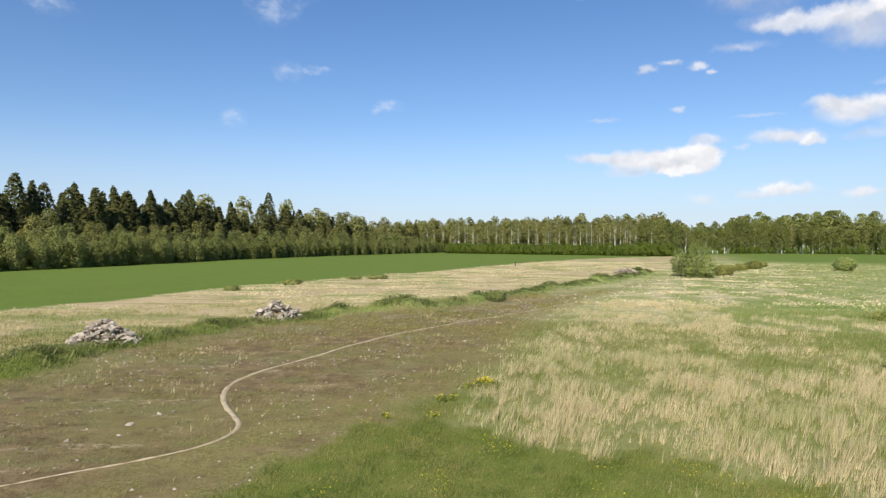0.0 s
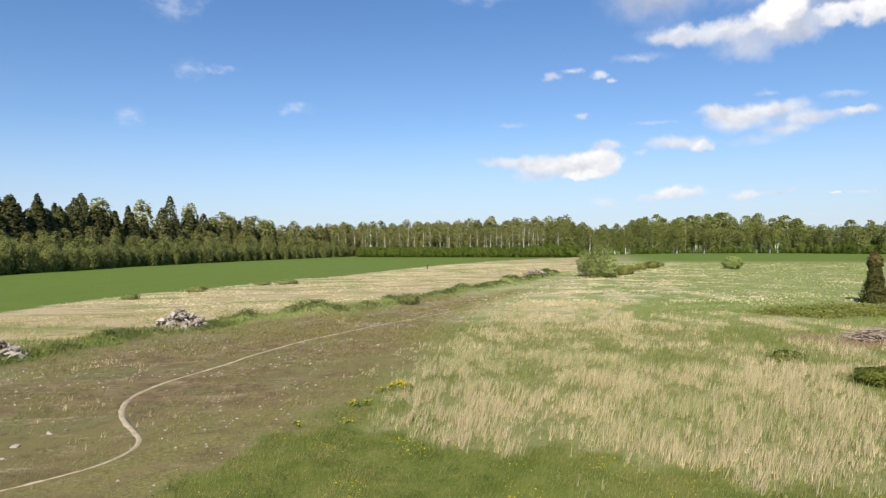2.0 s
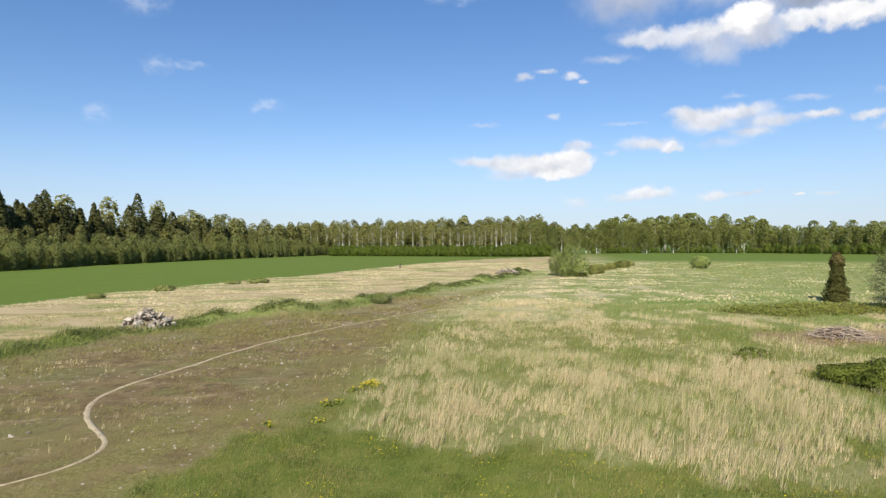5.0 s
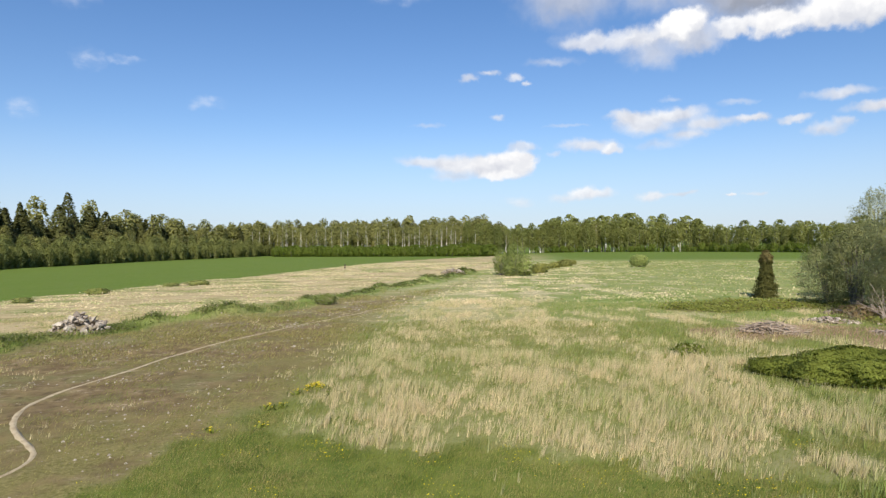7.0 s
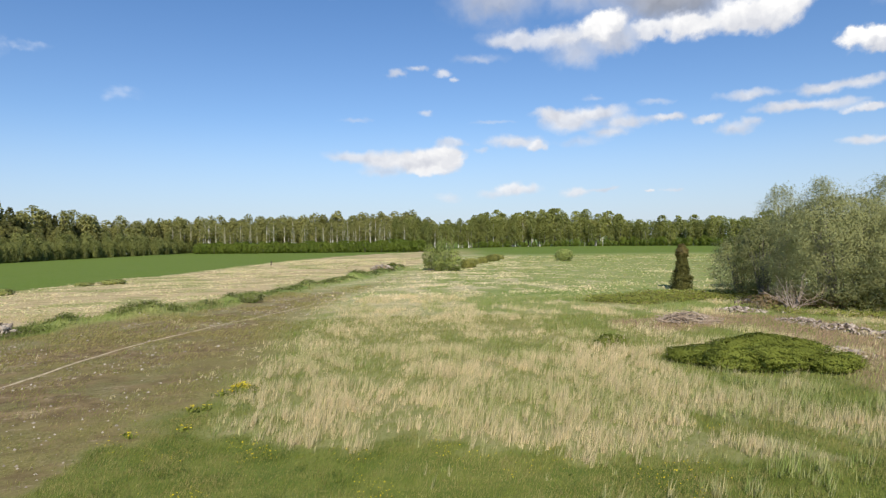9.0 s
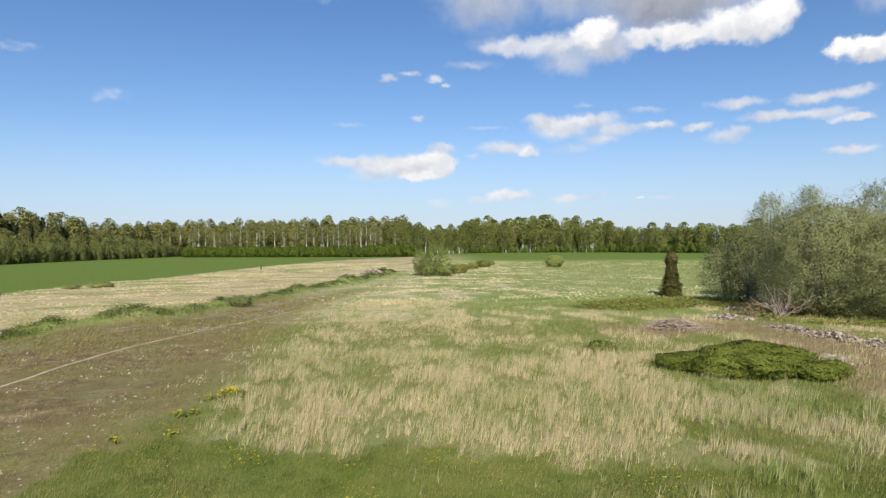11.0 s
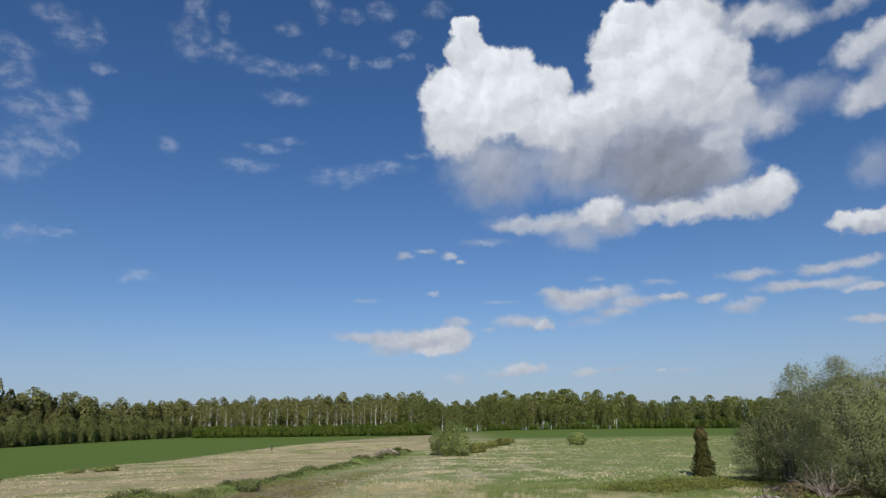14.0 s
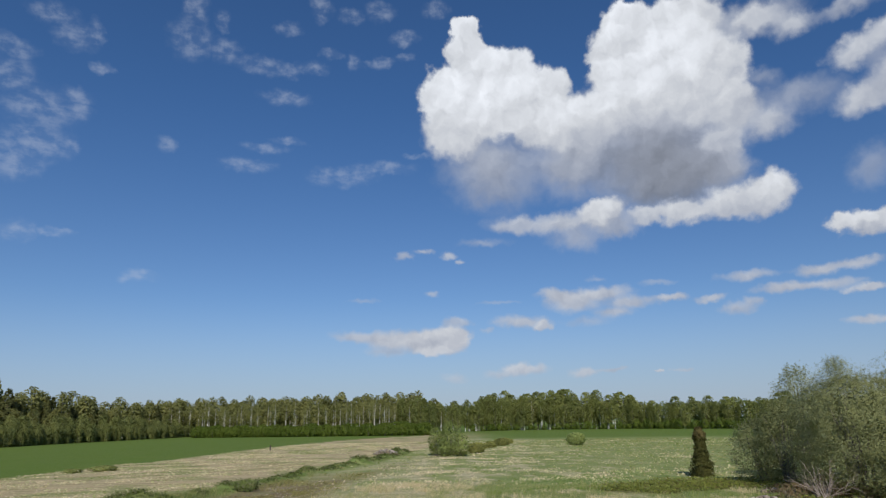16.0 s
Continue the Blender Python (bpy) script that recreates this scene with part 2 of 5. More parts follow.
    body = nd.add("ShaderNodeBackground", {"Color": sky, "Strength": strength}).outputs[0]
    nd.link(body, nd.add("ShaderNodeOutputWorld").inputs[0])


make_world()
sun = new("sun", bpy.data.lights.new("sun", "SUN"))
sun.data.energy, sun.data.angle, sun.data.color = 4.3, radians(0.55), (1.0, 0.92, 0.79)
sun.matrix_world = look(SUN_WAY * 300, (0, 0, 0))


# ---- materials ----
def material(name, rough=0.9):
    m = bpy.data.materials.new(name)
    m.use_nodes = True
    nd = Nodes(m.node_tree)
    bsdf = m.node_tree.nodes["Principled BSDF"]
    bsdf.inputs["Roughness"].default_value = rough
    bsdf.inputs["Specular IOR Level"].default_value = 0.15
    return m, nd, bsdf


def bump(nd, bsdf, height, strength, distance):
    b = nd.add("ShaderNodeBump", {"Height": height, "Strength": strength, "Distance": distance})
    nd.link(b.outputs[0], bsdf.inputs["Normal"])


def leaf_material(name, dark, light, translucent=0.35, stray=None):
    """Leaves: the colour varies from leaf to leaf and from plant to plant; some light passes through."""
    m, nd, bsdf = material(name, 0.75)
    island = nd.add("ShaderNodeNewGeometry").outputs["Random Per Island"]
    plant = nd.add("ShaderNodeObjectInfo").outputs["Random"]
    colour = nd.mix(nd.math("MULTIPLY_ADD", plant, 0.55, nd.math("MULTIPLY", island, 0.45)), dark, light)
    if stray:
        colour = nd.mix(nd.step(island, 0.8, 0.95), colour, stray)
    nd.link(colour, bsdf.inputs["Base Color"])
    thin = nd.add("ShaderNodeBsdfTranslucent", {"Color": colour}).outputs[0]
    blend = nd.add("ShaderNodeMixShader", {0: translucent, 1: bsdf.outputs[0], 2: thin}).outputs[0]
    nd.link(blend, m.node_tree.nodes["Material Output"].inputs[0])
    return m


def bark_material(name, a, b, scale=3.0, stretch=(1, 1, 0.25)):
    m, nd, bsdf = material(name, 0.9)
    co = nd.vec("MULTIPLY", nd.add("ShaderNodeTexCoord").outputs["Object"], stretch)
    n = nd.noise(co, scale, 6.0, 0.65)
    nd.link(nd.mix(nd.step(n, 0.42, 0.6), a, b), bsdf.inputs["Base Color"])
    bump(nd, bsdf, n, 0.5, 0.03)
    return m


def blade_material(name, dry, green, translucent=0.35):
    """Blades of grass: straw or green by the blade's own tint, a little different from blade to blade."""
    m, nd, bsdf = material(name, 0.7)
    tint = nd.attribute("tint").outputs["Fac"]
    island = nd.add("ShaderNodeNewGeometry").outputs["Random Per Island"]
    colour = nd.mix(tint, dry, green)
    value = nd.math("MULTIPLY_ADD", island, 0.6, 0.7)
    colour = nd.vec("SCALE", colour)
    scaled = colour.node
    nd.link(value, scaled.inputs["Scale"])
    nd.link(colour, bsdf.inputs["Base Color"])
    thin = nd.add("ShaderNodeBsdfTranslucent", {"Color": colour}).outputs[0]
    blend = nd.add("ShaderNodeMixShader", {0: translucent, 1: bsdf.outputs[0], 2: thin}).outputs[0]
    nd.link(blend, m.node_tree.nodes["Material Output"].inputs[0])
    return m


def ground_material():
    m, nd, bsdf = material("meadow_soil", 0.95)
    co = nd.add("ShaderNodeTexCoord").outputs["Object"]
    zone = nd.add("ShaderNodeSeparateColor", {0: nd.attribute("zone").outputs["Color"]})
    more = nd.add("ShaderNodeSeparateColor", {0: nd.attribute("cover").outputs["Color"]})
    broad = nd.noise(co, 0.12, 5.0, 0.6)
    medium = nd.noise(co, 0.9, 6.0, 0.65)
    fine = nd.noise(co, 9.0, 5.0, 0.7)
    streak = nd.noise(nd.vec("MULTIPLY", co, (0.35, 1.0, 1.0)), 0.55, 6.0, 0.65)
    dry = nd.mix(nd.step(fine, 0.3, 0.7), (0.38, 0.33, 0.18), (0.55, 0.48, 0.30))
    dry = nd.mix(nd.math("MULTIPLY", nd.step(streak, 0.42, 0.6), 0.8), dry, (0.23, 0.26, 0.085))
    green = nd.mix(nd.step(medium, 0.35, 0.68), (0.11, 0.15, 0.025), (0.18, 0.205, 0.046))
    green = nd.mix(nd.math("MULTIPLY", nd.step(fine, 0.5, 0.75), 0.5), green, (0.065, 0.095, 0.021))
    near_lawn = nd.attribute("sward").outputs["Fac"]
    green = nd.mix(near_lawn, nd.mix(nd.step(streak, 0.4, 0.62), (0.155, 0.215, 0.05), (0.27, 0.30, 0.10)), green)
    dirt = nd.mix(nd.step(medium, 0.38, 0.62), (0.145, 0.102, 0.05), (0.25, 0.185, 0.09))
    dirt = nd.mix(nd.step(fine, 0.45, 0.72), dirt, (0.15, 0.11, 0.06))
    dirt = nd.mix(nd.math("MULTIPLY", nd.step(broad, 0.48, 0.62), 0.75), dirt, (0.19, 0.17, 0.06))
    turf = nd.noise(nd.vec("ADD", co, (31.0, 7.0, 0.0)), 0.33, 6.0, 0.68)
    dirt = nd.mix(nd.math("MULTIPLY", nd.step(turf, 0.5, 0.6), 0.75), dirt, nd.mix(nd.step(fine, 0.35, 0.7), (0.135, 0.13, 0.045), (0.25, 0.225, 0.10)))
    gravel = nd.math("MULTIPLY", nd.step(nd.noise(nd.vec("MULTIPLY", co, (1.0, 2.2, 1.0)), 0.45, 6.0, 0.7), 0.53, 0.66), nd.step(nd.noise(co, 5.0, 4.0, 0.7), 0.42, 0.62))
    dirt = nd.mix(nd.math("MULTIPLY", gravel, 0.85), dirt, (0.42, 0.335, 0.225))
    dark_patch = nd.step(nd.noise(nd.vec("ADD", co, (5.0, 50.0, 0.0)), 1.7, 6.0, 0.7), 0.52, 0.68)
    dirt = nd.mix(nd.math("MULTIPLY", dark_patch, 0.75), dirt, (0.09, 0.066, 0.032))
    moss = nd.math("MULTIPLY", nd.attribute("moss").outputs["Fac"], nd.step(nd.noise(co, 0.7, 6.0, 0.7), 0.36, 0.56, 0.25, 1.0))
    dirt = nd.mix(moss, dirt, nd.mix(nd.step(fine, 0.35, 0.68), (0.142, 0.135, 0.038), (0.285, 0.245, 0.095)))
    crop = nd.mix(nd.step(medium, 0.3, 0.7), (0.104, 0.158, 0.022), (0.127, 0.186, 0.031))
    crop = nd.mix(nd.math("MULTIPLY", nd.step(broad, 0.4, 0.65), 0.5), crop, (0.135, 0.178, 0.034))
    heath = nd.mix(nd.step(medium, 0.4, 0.62), (0.19, 0.175, 0.055), (0.15, 0.165, 0.04))
    litter = nd.mix(nd.step(fine, 0.4, 0.65), (0.20, 0.14, 0.08), (0.37, 0.275, 0.165))
    sward = nd.mix(nd.step(fine, 0.3, 0.7), (0.145, 0.175, 0.04), (0.245, 0.255, 0.085))
    sward = nd.mix(nd.math("MULTIPLY", nd.step(streak, 0.46, 0.62), 0.7), sward, (0.33, 0.285, 0.155))
    dry = nd.mix(nd.math("MULTIPLY", near_lawn, 0.85), dry, sward)
    thatch = nd.mix(nd.step(fine, 0.35, 0.7), (0.40, 0.31, 0.17), (0.56, 0.455, 0.275))
    thatch = nd.mix(nd.math("MULTIPLY", nd.step(nd.noise(nd.vec("MULTIPLY", co, (0.16, 0.8, 1.0)), 0.8, 6.0, 0.68), 0.47, 0.62), 0.85), thatch, (0.26, 0.235, 0.09))
    dry = nd.mix(more.outputs[2], dry, thatch)
    colour = nd.mix(zone.outputs[2], dry, green)
    colour = nd.mix(zone.outputs[1], colour, dirt)
    colour = nd.mix(zone.outputs[0], colour, crop)
    colour = nd.mix(more.outputs[0], colour, heath)
    colour = nd.mix(more.outputs[1], colour, litter)
    nd.link(colour, bsdf.inputs["Base Color"])
    bump(nd, bsdf, nd.math("MULTIPLY_ADD", medium, 0.5, fine), 0.6, 0.12)
    return m


def stone_material(name, a, b):
    m, nd, bsdf = material(name, 0.85)
    co = nd.add("ShaderNodeTexCoord").outputs["Object"]
    each = nd.add("ShaderNodeObjectInfo").outputs["Random"]
    island = nd.add("ShaderNodeNewGeometry").outputs["Random Per Island"]
    n = nd.noise(co, 6.0, 6.0, 0.7)
    colour = nd.mix(nd.math("FRACT", nd.math("ADD", each, island)), a, b)
    colour = nd.mix(nd.math("MULTIPLY", nd.step(n, 0.5, 0.7), 0.5), colour, (0.17, 0.15, 0.12))
    nd.link(colour, bsdf.inputs["Base Color"])
    bump(nd, bsdf, n, 0.6, 0.03)
    return m


def trail_material():
    m, nd, bsdf = material("trodden_sand", 0.95)
    co = nd.add("ShaderNodeTexCoord").outputs["Object"]
    n, f = nd.noise(co, 1.3, 5.0, 0.6), nd.noise(co, 14.0, 5.0, 0.7)
    colour = nd.mix(nd.step(n, 0.35, 0.65), (0.47, 0.39, 0.265), (0.39, 0.32, 0.205))
    colour = nd.mix(nd.math("MULTIPLY", nd.step(f, 0.5, 0.7), 0.5), colour, (0.28, 0.22, 0.13))
    worn = nd.step(nd.noise(nd.vec("ADD", co, (9.0, 3.0, 0.0)), 3.2, 5.0, 0.7), 0.5, 0.64)
    colour = nd.mix(nd.math("MULTIPLY", worn, 0.55), colour, (0.24, 0.185, 0.105))
    nd.link(colour, bsdf.inputs["Base Color"])
    bump(nd, bsdf, f, 0.5, 0.02)
    return m


GROUND = ground_material()
TRAIL = trail_material()
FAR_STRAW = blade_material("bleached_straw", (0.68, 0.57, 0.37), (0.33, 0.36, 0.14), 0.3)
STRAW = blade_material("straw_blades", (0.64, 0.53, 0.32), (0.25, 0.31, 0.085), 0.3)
HERB = blade_material("green_blades", (0.33, 0.285, 0.11), (0.17, 0.21, 0.037), 0.35)
BROWN_STALK = blade_material("withered_stalks", (0.46, 0.345, 0.215), (0.27, 0.18, 0.105), 0.3)
MEADOW_HERB = blade_material("meadow_blades", (0.40, 0.36, 0.16), (0.19, 0.255, 0.052), 0.35)
CONCRETE = stone_material("broken_stone", (0.23, 0.19, 0.15), (0.50, 0.44, 0.36))
FIELDSTONE = stone_material("field_stone", (0.22, 0.175, 0.14), (0.46, 0.39, 0.32))
SPRUCE_LEAF = leaf_material("spruce_needles", (0.0891, 0.0978, 0.0359), (0.194, 0.201, 0.069), 0.5)
YOUNG_SPRUCE = leaf_material("young_needles", (0.0869, 0.0979, 0.0284), (0.19, 0.181, 0.0552), 0.5)
WITHERED = leaf_material("withered_needles", (0.19, 0.155, 0.0604), (0.328, 0.267, 0.103), 0.45)
ALDER_LEAF = leaf_material("young_leaves", (0.197, 0.227, 0.071), (0.336, 0.355, 0.119), 0.5)
HEDGE_LEAF = leaf_material("hedge_leaves", (0.141, 0.205, 0.0312), (0.227, 0.283, 0.0497), 0.5)
BIRCH_LEAF = leaf_material("birch_leaves", (0.255, 0.266, 0.0885), (0.413, 0.404, 0.148), 0.5)
WOOD_LEAF = leaf_material("wood_leaves", (0.238, 0.271, 0.0854), (0.427, 0.451, 0.146), 0.5)
WILLOW_LEAF = leaf_material("willow_leaves", (0.315, 0.33, 0.14), (0.45, 0.46, 0.215), 0.5)
SALLOW_LEAF = leaf_material("sallow_leaves", (0.296, 0.355, 0.108), (0.479, 0.529, 0.182), 0.5)
SCRUB_LEAF = leaf_material("scrub_leaves", (0.17, 0.205, 0.036), (0.325, 0.37, 0.075), 0.5)
HEATH_LEAF = leaf_material("heath_leaves", (0.308, 0.343, 0.0773), (0.498, 0.515, 0.128), 0.5, (0.28, 0.225, 0.09))
DITCH_LEAF = leaf_material("ditch_leaves", (0.261, 0.271, 0.0826), (0.435, 0.425, 0.12), 0.5)
CLOVER_LEAF = leaf_material("clover_leaves", (0.085, 0.132, 0.022), (0.165, 0.215, 0.04), 0.4)
BANK_LEAF = leaf_material("bank_weeds", (0.144, 0.19, 0.0475), (0.286, 0.318, 0.0951), 0.45, (0.27, 0.24, 0.15))
RUST_LEAF = leaf_material("rusty_needles", (0.203, 0.138, 0.0798), (0.304, 0.232, 0.116), 0.45)
DARK_BARK = bark_material("dark_bark", (0.07, 0.055, 0.045), (0.13, 0.105, 0.08))
GREY_BARK = bark_material("grey_bark", (0.16, 0.145, 0.12), (0.26, 0.235, 0.20))
BIRCH_BARK = bark_material("birch_bark", (0.80, 0.77, 0.70), (0.38, 0.35, 0.31), 1.6, (1, 1, 0.8))
DEAD_WOOD = bark_material("bleached_wood", (0.44, 0.36, 0.30), (0.30, 0.235, 0.19))
TWIG = bark_material("dry_twigs", (0.30, 0.23, 0.17), (0.44, 0.36, 0.28))


# ---- geometry helpers ----
rng = np.random.default_rng(7)


def bulk_mesh(name, verts, faces, mat, tint=None):
    """A mesh from arrays; every face has the same number of corners."""
    me = bpy.data.meshes.new(name)
    verts, faces = np.asarray(verts, np.float32), np.asarray(faces, np.int32)
    k = faces.shape[1]
    me.vertices.add(len(verts))
    me.vertices.foreach_set("co", verts.ravel())
    me.loops.add(faces.size)
    me.loops.foreach_set("vertex_index", faces.ravel())
    me.polygons.add(len(faces))
    me.polygons.foreach_set("loop_start", np.arange(0, faces.size, k, dtype=np.int32))
    if tint is not None:
        layer = me.attributes.new("tint", "FLOAT", "POINT")
        layer.data.foreach_set("value", np.asarray(tint, np.float32))
    me.materials.append(mat)
    me.update(calc_edges=True)
    me.validate()
    return me


def part(name, data, mat, parent, label=""):
    """One mesh (a bmesh or a finished mesh) under a thing or under a part."""
    if isinstance(data, bmesh.types.BMesh):
        me = bpy.data.meshes.new(name)
        data.to_mesh(me)
        data.free()
        me.materials.append(mat)
        data = me
    ob = new(name, data)
    ob.parent = parent
    return tagged(ob, label)


USED = set()


def place(proto, m):
    """Puts the prototype itself down the first time, and copies of it after that."""
    if proto.name in USED:
        return copy_thing(proto, m)
    USED.add(proto.name)
    proto.matrix_basis = m
    return proto


def spot(x, y, turn=0.0, size=1.0, sink=0.0, squash=1.0):
    return pose(x, y, float(ground_z(x, y)) - sink, 0, 0, turn) @ Matrix.Diagonal((size, size, size * squash, 1))


def hashed(i, j, seed):
    h = (i * 374761393 + j * 668265263 + seed * 974634777) & 0x7FFFFFFF
    h = ((h ^ (h >> 13)) * 1274126177) & 0x7FFFFFFF
    return ((h ^ (h >> 16)) & 0xFFFF) / 65535.0


def vnoise(x, y, size, seed=0, octaves=3):
    """Smooth noise from 0 to 1 with bumps of about that size in metres."""
    x, y = np.asarray(x, float), np.asarray(y, float)
    total, weight, amp = 0.0, 0.0, 1.0
    for o in range(octaves):
        u, v = x / size + 17.3 * o, y / size - 9.1 * o
        i, j = np.floor(u).astype(np.int64), np.floor(v).astype(np.int64)
        a, b = u - i, v - j
        a, b = a * a * (3 - 2 * a), b * b * (3 - 2 * b)
        s = seed + 31 * o
        n = (hashed(i, j, s) * (1 - a) + hashed(i + 1, j, s) * a) * (1 - b) + (hashed(i, j + 1, s) * (1 - a) + hashed(i + 1, j + 1, s) * a) * b
        total, weight, amp, size = total + amp * n, weight + amp, amp * 0.5, size * 0.5
    return total / weight


def smooth(x, lo, hi):
    t = np.clip((np.asarray(x, float) - lo) / (hi - lo), 0, 1)
    return t * t * (3 - 2 * t)


def line_dist(x, y, line):
    """Distance to a broken line, the side on which a place lies (+ to its left), and how far along it is."""
    x, y = np.asarray(x, float), np.asarray(y, float)
    best, side, along, run = np.full(x.shape, 1e9), np.zeros(x.shape), np.zeros(x.shape), 0.0
    for (ax, ay), (bx, by) in zip(line, line[1:]):
        dx, dy = bx - ax, by - ay
        size = math.hypot(dx, dy)
        t = np.clip(((x - ax) * dx + (y - ay) * dy) / size ** 2, 0, 1)
        d = np.hypot(x - ax - t * dx, y - ay - t * dy)
        near = d < best
        best = np.where(near, d, best)
        side = np.where(near, np.sign(dx * (y - ay) - dy * (x - ax)), side)
        along = np.where(near, run + t * size, along)
        run += size
    return best, side, along


def along_line(line, step):
    """Evenly spaced places along a broken line, with its direction in degrees."""
    pts = []
    for (ax, ay), (bx, by) in zip(line, line[1:]):
        n = max(1, round(math.hypot(bx - ax, by - ay) / step))
        pts += [(ax + (bx - ax) * k / n, ay + (by - ay) * k / n) for k in range(n)]
    return pts + [line[-1]]


# ---- the plan of the land ----
FIELD_EDGE = [(-60, 12), (-35, 51), (-26, 78), (-16, 99), (2, 129), (26, 181), (50, 218), (77, 243), (95, 262)]
FOREST_EDGE = [(-150, 10), (-110, 70), (-82, 119), (-75, 147), (-66, 198), (-42, 263), (3, 351)]
HEDGE = [(3, 322), (41, 289), (88, 254)]
RIDGE = [(-24, 20), (-18.3, 27), (-17.8, 31.5), (-16, 37), (-14.2, 42), (-10.5, 47), (-6.7, 51), (-1.6, 53.5), (4.2, 63), (13, 78), (22, 91), (31, 108), (37, 118)]
MOUNDS = [(-18.2, 28.5, 4.0, 0.6), (-14.0, 41.0, 3.6, 0.55), (-8.0, 49.6, 2.2, 0.6), (-3.4, 52.6, 4.2, 0.85), (4.5, 63.5, 3.8, 0.8), (12.5, 77.0, 3.0, 0.6), (22.0, 91.0, 4.2, 0.85), (33.0, 111.5, 4.5, 0.9)]
DIRT_NORTH = [(-24, 14), (-15.8, 23.3), (-15, 28), (-13, 36), (-6.9, 43.8), (-1.4, 49), (8, 60), (19, 76), (28, 91), (38, 106)]
DIRT_SOUTH = [(-9, 9), (-4.9, 14.6), (-4.3, 17.5), (-3.1, 20.3), (-1.2, 21.6), (1.4, 24.4), (2.9, 28.6), (4.7, 34.6), (7.0, 42.5), (10.1, 51.4), (17.7, 66.6), (27, 82), (36, 98)]
LAWN_EDGE = [(-6, 13), (-4, 17.3), (-2.9, 20.4), (-1.5, 20.4), (-0.3, 19.2), (1.1, 18.4), (2.5, 17.4), (3.9, 16.7), (5.6, 16.1), (7.1, 15.3), (9.6, 13.6), (20, 8)]
FOOTPATH = [(-12.5, 13.0), (-10.1, 14.7), (-9.2, 15.5), (-8.0, 16.3), (-6.9, 17.2), (-6.25, 18.1), (-6.0, 19.2), (-6.3, 20.2), (-6.9, 21.1), (-7.7, 22.7), (-8.2, 24.2), (-8.35, 26.0), (-7.9, 27.7), (-6.9, 30.0), (-5.4, 33.6), (-4.0, 37.0), (-1.8, 40.6), (0.6, 43.6), (3.4, 47.4), (6.5, 51.6), (10.0, 56.4), (16.0, 64.5)]
RIGHT_WOOD = [(120, 330), (136, 318), (169, 316), (188, 301), (207, 279), (219, 232), (235, 170), (250, 100)]


def ground_z(x, y):
    """Height of the land: nearly level, with a low weedy bank along the waste ground."""
    x, y = np.asarray(x, float), np.asarray(y, float)
    r = np.hypot(x, y)
    fade = smooth(r, 5, 12) * (1 - smooth(r, 120, 300))
    z = (0.22 * (vnoise(x, y, 9, 3, 2) - 0.5) + 0.12 * (vnoise(x, y, 2.6, 5, 2) - 0.5)) * fade
    d, side, s = line_dist(x, y, RIDGE)
    lumps = 0.12 + 0.2 * smooth(vnoise(s, s * 0, 5.0, 11, 2), 0.3, 0.6)
    for mx, my, size, height in MOUNDS:
        lumps = np.maximum(lumps, height * np.exp(-((x - mx) ** 2 + (y - my) ** 2) / size ** 2))
    z = z + np.exp(-(d / 1.2) ** 2) * lumps * (0.45 + 1.1 * vnoise(x, y, 1.3, 13, 2)) * fade
    track = np.exp(-(line_dist(x, y, FOOTPATH)[0] / 0.5) ** 2)
    return z * (1 - 0.35 * track)


